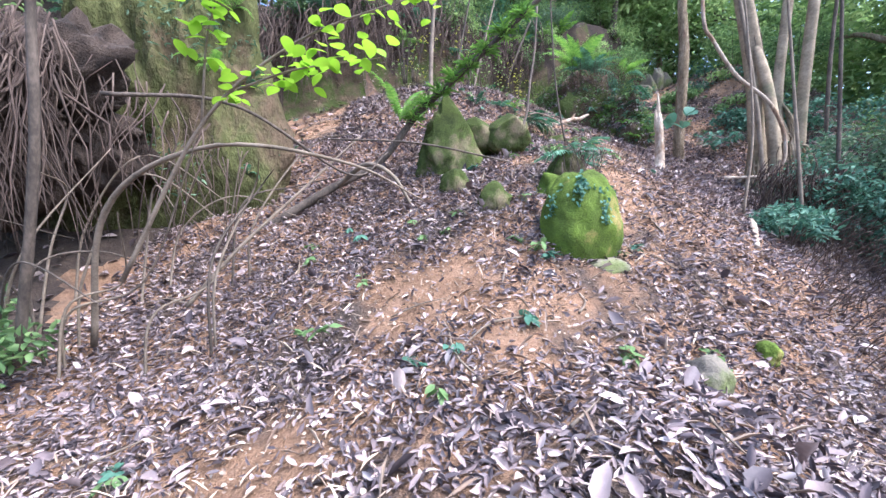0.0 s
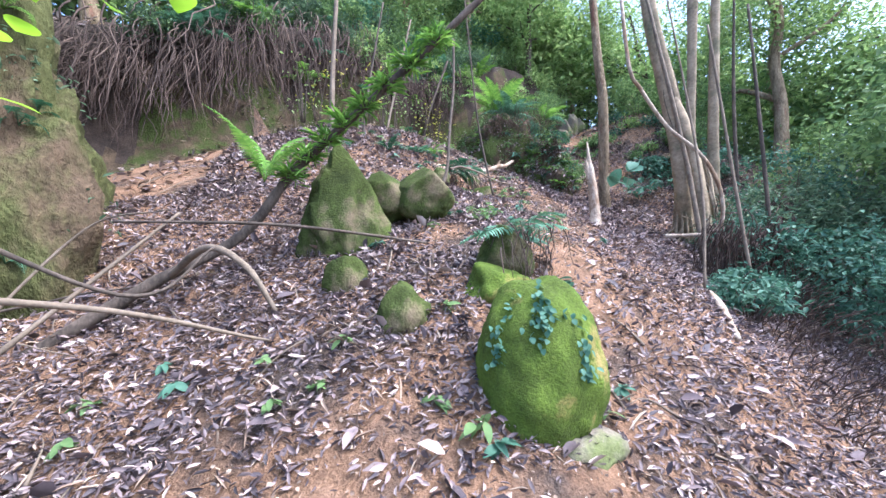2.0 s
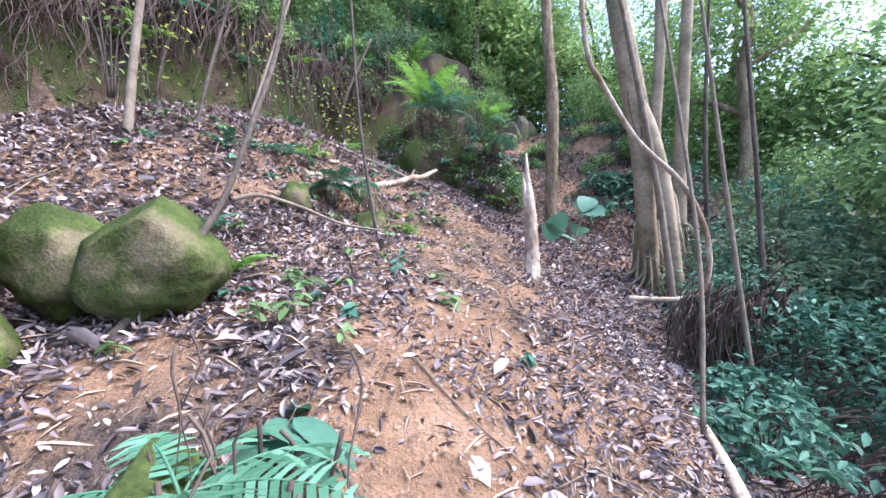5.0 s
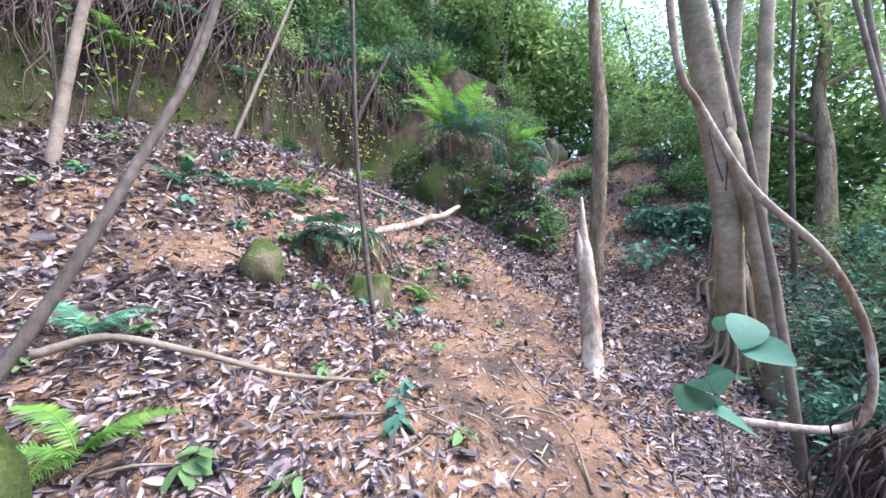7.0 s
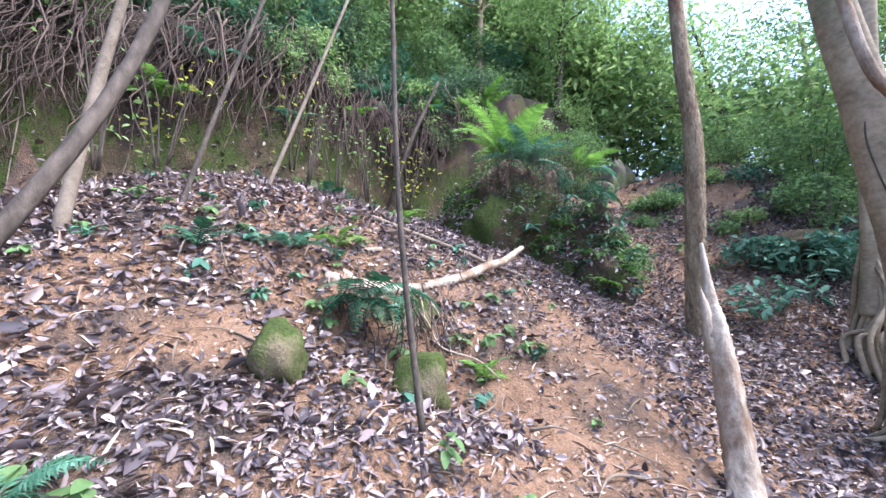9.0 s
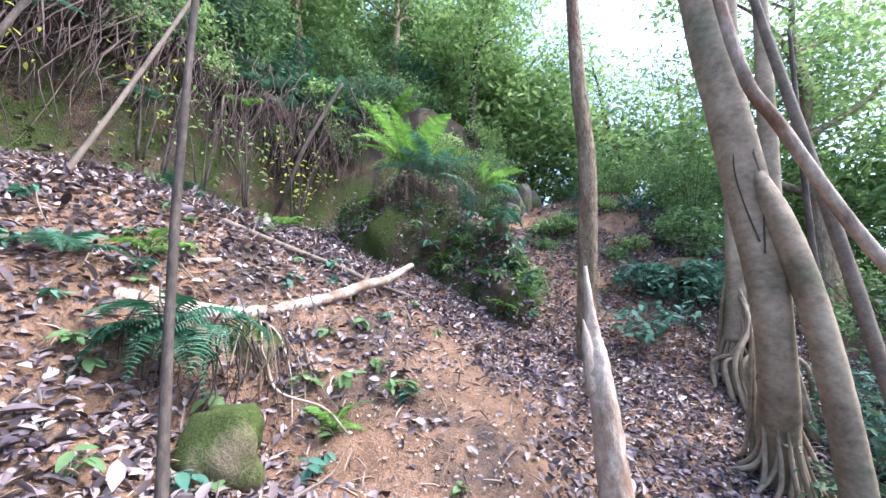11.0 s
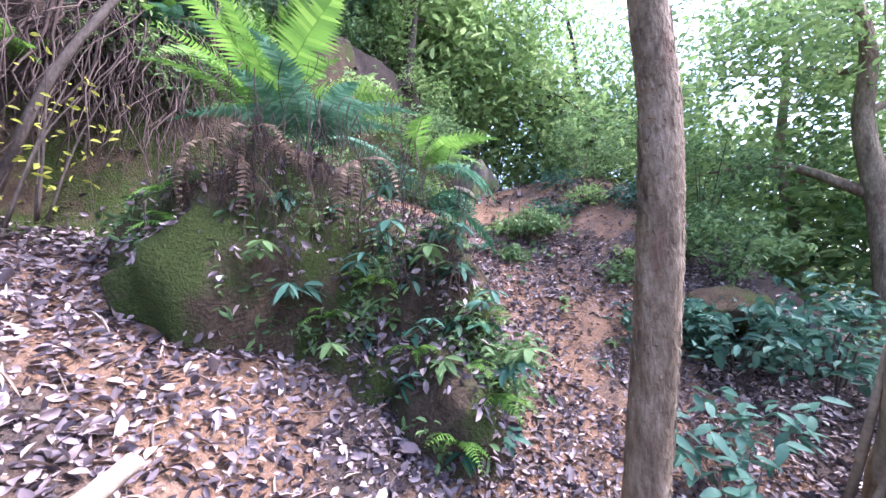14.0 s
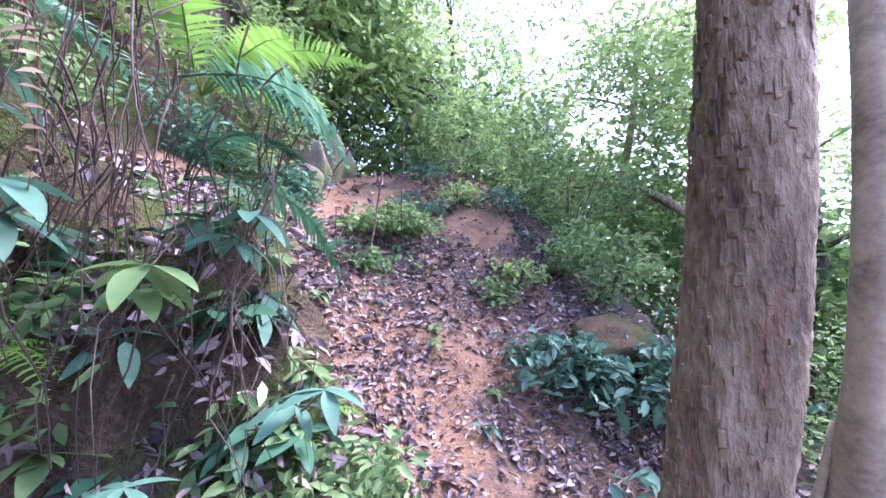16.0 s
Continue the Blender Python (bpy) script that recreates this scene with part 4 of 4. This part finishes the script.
for k in range(6):
    u = (k + rng.uniform(0, 0.7)) / 6 * 2.6
    a, b = np.array(KNOLL_RIM[int(u)]), np.array(KNOLL_RIM[int(u) + 1])
    p = a + (b - a) * (u % 1)
    fern("dead brown fern fronds hanging from the rim of the knoll", (p[0], p[1] + 0.12, p[2] + rng.uniform(-0.15, 0.1)), rng.uniform(0.5, 0.85), DEAD_FERN, n=4, seed=930 + k, arch=1.3, width=0.09, spread=(220, 320), lift=(-60, -15), group="dead fronds", pairs=20)
egg = bpy.data.objects["boulder"]
ivy = thing("ivy", "creeping ivy trailing over the mossy boulder", "ivy", group="ivy")
ring = [(egg.matrix_basis @ v.co, egg.matrix_basis.to_3x3() @ v.normal) for v in egg.data.vertices]
for k in range(150):
    strand = k % 4
    u = rng.uniform()
    ang = (-2.7, -2.0, -1.35, -1.9)[strand] + rng.normal() * 0.07
    up = (0.95 - 0.75 * u, 0.95 - 0.4 * u, 0.95 - 0.85 * u, 0.98 - 0.25 * u)[strand]
    d = Vector((math.cos(ang) * math.sqrt(1 - up * up), math.sin(ang) * math.sqrt(1 - up * up), up))
    p, nr = max(ring, key=lambda q: (q[0] - egg.matrix_basis.translation).normalized().dot(d))
    if k == 0:
        ivy_leaf = ovate(0.042, 0.75, LEAF_BLUE)
    q = p + nr * 0.02 + Vector(rng.normal(size=3) * 0.015)
    part("leaf", ivy_leaf, ivy, at=pose(*q, rng.uniform(-40, 40), rng.uniform(0, 60), rng.uniform(180, 360)))
herb("seedling with large round blue-green leaves beside the grey trunk", (4.11, 6.06, 2.77), 0.75, 0.2, LEAF_BLUE, n=7, seed=431, slim=0.85, group="large leaves", name="sapling")
herb("rosette of long blue-green leaves at the trail", (2.0, 5.15, gz(2.0, 5.15)), 0.22, 0.34, LEAF_BLUE, n=9, seed=432, slim=0.3, group="large leaves", name="plant")
for k in range(5):
    herb("upright plant with dark glossy leaves beside the fig", (8.6 + 0.25 * k, 10.9 + 0.15 * (k % 2), gz(8.6 + 0.25 * k, 10.9)), 0.9, 0.2, LEAF_BLUE, n=26, seed=440 + k, slim=0.4, group="glossy plants", name="plant")

cs = np.array([(*(cliff.matrix_basis @ v.co), *v.normal) for v in cliff.data.vertices if v.normal.y < 0.3])
for k in range(14):
    p = cs[rng.integers(0, len(cs))]
    if p[2] > 2.2:
        fern("fern hanging on the mossy face", tuple(p[:3]), rng.uniform(0.4, 0.75), (FERN_GREEN, FERN_DARK, FERN_BLUE)[k % 3], n=6, seed=960 + k, arch=1.0, width=0.16, spread=(200, 370), lift=(-20, 30), group="ferns on the mossy face")
cs = cs[rng.integers(0, len(cs), 7000)]
cs = cs[wave(cs[:, 0], cs[:, 2], 2.3, 3) + 0.35 * (cs[:, 2] > 4.6) > 0.28]
kv, kf = leaves_geo(cs[:, :3] + cs[:, 3:] * 0.05 + rng.normal(size=(len(cs), 3)) * 0.07, 0.1 * rng.uniform(0.5, 1.3, len(cs)), rng, up=0.4, slim=0.3, droop=0.2)
thing("ground_cover", "small dark leaves creeping over the mossy face", "plants", kind="stuff", data=mesh_of("ground_cover", kv, kf, LEAF_DARK))
for k in range(16):
    x0, y0 = rng.uniform(-4.2, -2.2), rng.uniform(3.2, 4.8)
    z0 = gz(x0, y0)
    dx = rng.uniform(0.3, 1.8)
    st = thing("stem", "thin arching stem in the tangle below the mossy face", "stem", group="tangled stems")
    part("wood", tube("wood", [(x0, y0, z0 - 0.1, 0.014), (x0 + 0.1 * dx, y0 + rng.normal() * 0.15, z0 + rng.uniform(0.5, 1.0), 0.012), (x0 + 0.5 * dx, y0 + rng.normal() * 0.3, z0 + rng.uniform(0.8, 1.7), 0.009), (x0 + dx, y0 + rng.normal() * 0.4, z0 + rng.uniform(0.5, 2.2), 0.004)], (STEM, BARK_DARK, STEM)[k % 3], n=26, sides=6, rough=0.05, seed=k), st)

# lime sapling reaching in over the slope
lime = thing("sapling", "thin branch with bright lime-green leaves", "sapling")
twig = [[(-2.6, 3.0, 1.0, 0.022), (-1.9, 2.9, 2.2, 0.016), (-1.2, 2.8, 2.75, 0.01), (-0.5, 2.7, 3.0, 0.006), (-0.1, 2.6, 3.05, 0.003)],
        [(-1.6, 2.85, 2.45, 0.01), (-1.1, 2.6, 2.5, 0.007), (-0.5, 2.5, 2.55, 0.003)], [(-1.9, 2.9, 2.2, 0.01), (-1.7, 2.7, 2.9, 0.007), (-1.3, 2.5, 3.3, 0.003)]]
for tw in twig:
    part("branch", tube("branch", tw, STEM, n=24, sides=6), lime)
lime_leaf = ovate(0.125, 0.72, LEAF_LIME, 0.12, 0.2)
for k in range(135):
    c = spline(twig[k % 3], 60)[int(rng.uniform(18, 59))]
    part("leaf", lime_leaf, lime, at=pose(c[0] + rng.normal() * 0.07, c[1] + rng.normal() * 0.1, c[2] + rng.normal() * 0.05, rng.uniform(-25, 25), rng.uniform(-10, 30), rng.uniform(0, 360)) @ Matrix.Scale(rng.uniform(0.6, 1.15), 4))

# ---- thin stems and loose vines ----
STEMS = (((1.04, 6.03, 2.42, 0.028), (1.27, 6.15, 2.72, 0.026), (1.49, 6.28, 3.06, 0.025), (1.64, 6.43, 3.39, 0.023), (1.79, 6.73, 4.03, 0.021), (1.95, 6.97, 4.74, 0.020), (2.04, 7.12, 5.60, 0.018)),
         ((1.68, 6.42, 3.37, 0.016), (1.85, 6.47, 3.41, 0.014), (2.11, 6.49, 3.34, 0.012), (2.40, 6.55, 3.23, 0.010), (2.72, 6.56, 3.18, 0.008)),
         ((2.95, 8.05, 3.3, 0.022), (2.85, 8.2, 4.2, 0.02), (2.78, 8.3, 5.2, 0.018), (2.7, 8.4, 7.5, 0.012)),
         ((0.1, 9.4, 4.3, 0.06), (0.15, 9.6, 6.0, 0.05), (0.35, 9.8, 8.5, 0.04)), ((0.7, 9.9, 4.6, 0.03), (0.9, 10.2, 6.0, 0.026), (1.4, 10.6, 8.5, 0.02)),
         ((1.3, 10.6, 5.1, 0.03), (1.6, 10.9, 6.3, 0.026), (2.2, 11.3, 8.6, 0.02)), ((2.9, 15.2, 6.0, 0.05), (3.2, 14.8, 6.8, 0.05), (3.5, 14.7, 7.8, 0.045), (4.2, 14.8, 9.5, 0.04)),
         ((-3.4, 3.7, 0.3, 0.03), (-3.0, 3.4, 1.6, 0.025), (-2.0, 3.2, 2.1, 0.02), (-0.9, 3.4, 2.0, 0.014), (-0.2, 3.9, 1.7, 0.008)),
         ((-3.6, 3.2, 0.3, 0.04), (-3.2, 3.0, 2.0, 0.035), (-3.0, 2.9, 3.8, 0.03), (-2.4, 3.0, 5.5, 0.02)), ((-2.7, 4.0, 0.6, 0.025), (-2.2, 4.1, 1.2, 0.02), (-1.6, 4.5, 1.9, 0.016), (-1.0, 4.9, 2.6, 0.01)),
         ((-3.0, 3.4, 2.6, 0.02), (-2.0, 3.7, 2.6, 0.016), (-1.0, 4.1, 2.0, 0.012), (-0.6, 4.4, 2.3, 0.006)), ((4.9, 5.6, 1.6, 0.02), (5.2, 5.8, 3.0, 0.018), (5.3, 6.1, 5.0, 0.014), (5.2, 6.3, 7.0, 0.01)),
         ((1.0, 5.0, 2.3, 0.012), (-0.2, 4.6, 2.45, 0.012), (-1.3, 4.6, 2.5, 0.01)), ((6.6, 6.2, 1.0, 0.03), (6.6, 6.4, 3.0, 0.028), (6.5, 6.6, 6.0, 0.02)), ((8.0, 6.9, 1.2, 0.04), (8.1, 7.0, 4.0, 0.035), (8.3, 7.2, 7.0, 0.025)),
         ((7.0, 7.4, 1.5, 0.05), (6.9, 7.6, 4.0, 0.045), (6.5, 7.9, 7.5, 0.03)), ((10.5, 9.4, 3.2, 0.05), (10.6, 9.4, 6.0, 0.045), (10.9, 9.4, 9.0, 0.03)))
for k, rows in enumerate(STEMS):
    st = thing("stem", "thin bare woody stem rising from the slope", "stem", group="woody stems")
    part("wood", tube("wood", rows, (BARK_DARK, STEM)[k % 2], n=30, sides=8, rough=0.04, seed=k), st)
twigs = thing("fallen_twigs", "loose twigs and creeping roots on the slope", "twigs", kind="stuff")
geos = []
for k in range(260):
    x, y = rng.uniform(-3, 9), rng.uniform(1.5, 13)
    a, l = rng.uniform(0, 6.28), rng.uniform(0.2, 0.9)
    pts = []
    for u in (0, 0.5, 1):
        xx, yy = x + math.cos(a + 0.4 * u) * l * u, y + math.sin(a + 0.4 * u) * l * u
        pts.append((xx, yy, gz(xx, yy) + 0.02 + 0.05 * rng.uniform() * (u == 0.5), 0.008 * (1.2 - u) * rng.uniform(0.5, 1.6)))
    geos.append(tube_geo(pts, 8, 5))
tw_ob = part("twigs", poly_mesh("twigs", *gather(geos), STEM), twigs)

# ---- shrubs beside the trail and along the banks ----
for k, (x, y, sx, sz, mat, n, lf) in enumerate((
        (7.6, 6.9, 0.9, 0.9, LEAF_BLUE, 2600, 0.11), (9.0, 7.6, 1.2, 1.3, LEAF_DARK, 3600, 0.12), (8.4, 5.6, 1.1, 1.2, LEAF_BLUE, 3000, 0.11), (10.6, 8.4, 1.3, 1.4, LEAF_BLUE, 3200, 0.12), (10.5, 6.2, 1.4, 1.7, LEAF_DARK, 3600, 0.12),
        (6.3, 6.1, 0.5, 0.4, LEAF_BLUE, 700, 0.12), (5.6, 5.6, 0.5, 0.35, LEAF_BLUE, 600, 0.12), (10.7, 11.6, 0.8, 0.5, LEAF_BLUE, 520, 0.18), (10.2, 12.2, 0.6, 0.4, LEAF_BLUE, 450, 0.15), (11.6, 11.0, 0.9, 0.7, LEAF_BLUE, 700, 0.17),
        (12.3, 12.3, 0.9, 0.7, LEAF_GREEN, 1800, 0.12), (13.5, 13.2, 1.2, 1.1, LEAF_GREEN, 2600, 0.12), (12.8, 15.2, 1.2, 1.0, LEAF_GREEN, 2600, 0.12), (10.2, 14.8, 0.7, 0.35, LEAF_GREEN, 900, 0.12),
        (8.6, 16.6, 1.2, 1.2, LEAF_GREEN, 2800, 0.11), (11.0, 18.8, 1.6, 1.6, LEAF_SUN, 3200, 0.12), (-6.2, 3.0, 1.2, 1.6, LEAF_SUN, 2600, 0.12), (-6.8, 5.4, 1.4, 2.2, LEAF_SUN, 3000, 0.12), (-4.0, 3.1, 0.5, 0.5, LEAF_GREEN, 500, 0.12),
        (7.2, 12.2, 0.5, 0.5, LEAF_GREEN, 900, 0.1), (13.5, 9.5, 1.4, 1.6, LEAF_GREEN, 3000, 0.12), (12.2, 8.0, 1.3, 1.5, LEAF_DARK, 3000, 0.12))):
    shrub("shrub with small leaves at the edge of the trail", (x, y, gz(x, y)), (sx, sx, sz * 0.8), n, lf, mat, 500 + k, clumps=30, tight=0.17)
for k in range(26):
    x = rng.uniform(-6, 11)
    y = bank_line(x) + rng.uniform(0.9, 4.5)
    s = rng.uniform(0.6, 1.2)
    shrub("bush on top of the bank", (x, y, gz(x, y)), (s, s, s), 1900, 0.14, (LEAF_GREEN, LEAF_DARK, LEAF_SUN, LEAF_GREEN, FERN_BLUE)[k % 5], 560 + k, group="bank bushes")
for k, (x, y, w) in enumerate(((6.2, 15.6, 0.7), (7.0, 15.9, 0.8), (7.8, 16.2, 0.8), (5.6, 16.3, 0.8), (6.6, 16.8, 0.9), (8.6, 16.4, 0.6), (9.4, 16.2, 0.5), (4.6, 16.2, 0.7), (3.6, 16.3, 0.7), (9.4, 17.6, 0.9))):
    shrub("bush covering the earth behind the knoll", (x, y, gz(x, y) - 0.15), (w, w * 0.8, w * 0.6), 1100, 0.12, (LEAF_GREEN, LEAF_SUN, FERN_BLUE, LEAF_DARK)[k % 4], 680 + k, stems=4, clumps=24, group="bank bushes")
for k, (x, y, w) in enumerate(((10.4, 14.9, 0.35), (11.0, 14.9, 0.4), (11.7, 14.6, 0.4), (10.7, 13.2, 0.3), (12.3, 14.0, 0.45), (11.2, 13.1, 0.35), (9.6, 14.4, 0.3), (11.9, 15.5, 0.5))):
    shrub("low leafy plant at the edge of the upper trail", (x, y, gz(x, y) - 0.05), (w, w, w * 0.5), 260, 0.12, (LEAF_GREEN, LEAF_BLUE, LEAF_SUN)[k % 3], 695 + k, stems=4, clumps=14, tight=0.3, group="low shrubs")
for k in range(8):
    x = rng.uniform(-1.5, 4.2)
    y = bank_line(x) - rng.uniform(0.0, 1.2)
    shrub("spindly bush with sparse yellow-green leaves", (x, y, gz(x, y) + 0.4), (0.6, 0.5, 0.8), 48, 0.1, (LEAF_YELLOW, LEAF_SUN)[k % 2], 600 + k, stems=4, group="yellow bushes")
for k in range(8):
    x, y = rng.uniform(0.2, 2.4), rng.uniform(9.0, 10.2)
    herb("pale blue-green ground creeper", (x, y, gz(x, y)), 0.14, 0.09, FERN_BLUE, n=18, seed=640 + k, slim=0.4, group="creepers", name="creeper")

# ---- woods behind ----
TREES = ((8.9, 17.6, 6, 0.12), (6.2, 18.2, 7, 0.14), (3.4, 17.6, 7, 0.13), (0.8, 15.6, 6, 0.11), (-2.2, 14.2, 7, 0.14), (-5.5, 12.5, 7, 0.15), (-8, 8, 7, 0.15), (-8.5, 4, 7, 0.14), (12.8, 19.5, 7, 0.14),
         (15.5, 17.0, 7, 0.13), (17.5, 13.0, 8, 0.16), (14.2, 10.9, 8.5, 0.2), (16.5, 6.2, 6, 0.16), (12.5, 4.6, 6, 0.13), (11.2, 2.4, 5, 0.12), (18.5, 9.5, 8, 0.15), (10, 21.5, 8, 0.15), (1.5, 20.5, 8, 0.15), (15, 22, 8, 0.16), (20.5, 17, 9, 0.18),
         (-4, 18, 8, 0.15), (5.5, 22.5, 8, 0.15), (17, 4, 8, 0.15))
for k, (x, y, h, rad) in enumerate(TREES):
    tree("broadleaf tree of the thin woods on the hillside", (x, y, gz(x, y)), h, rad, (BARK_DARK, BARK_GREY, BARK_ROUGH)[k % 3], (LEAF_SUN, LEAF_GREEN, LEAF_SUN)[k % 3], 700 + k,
         lean=(rng.normal() * 0.8, rng.normal() * 0.6), crown=(2.3, 2.3, 1.9), n=5600, leaf=0.165, limbs=8, crown_at=0.78, low=0.3)
for k in range(40):
    a = radians(-35 + 205 * (k + rng.uniform(0, 0.7)) / 40)
    R = rng.uniform(12.5, 20)
    x, y = 5 + R * math.cos(a), 8 + R * math.sin(a)
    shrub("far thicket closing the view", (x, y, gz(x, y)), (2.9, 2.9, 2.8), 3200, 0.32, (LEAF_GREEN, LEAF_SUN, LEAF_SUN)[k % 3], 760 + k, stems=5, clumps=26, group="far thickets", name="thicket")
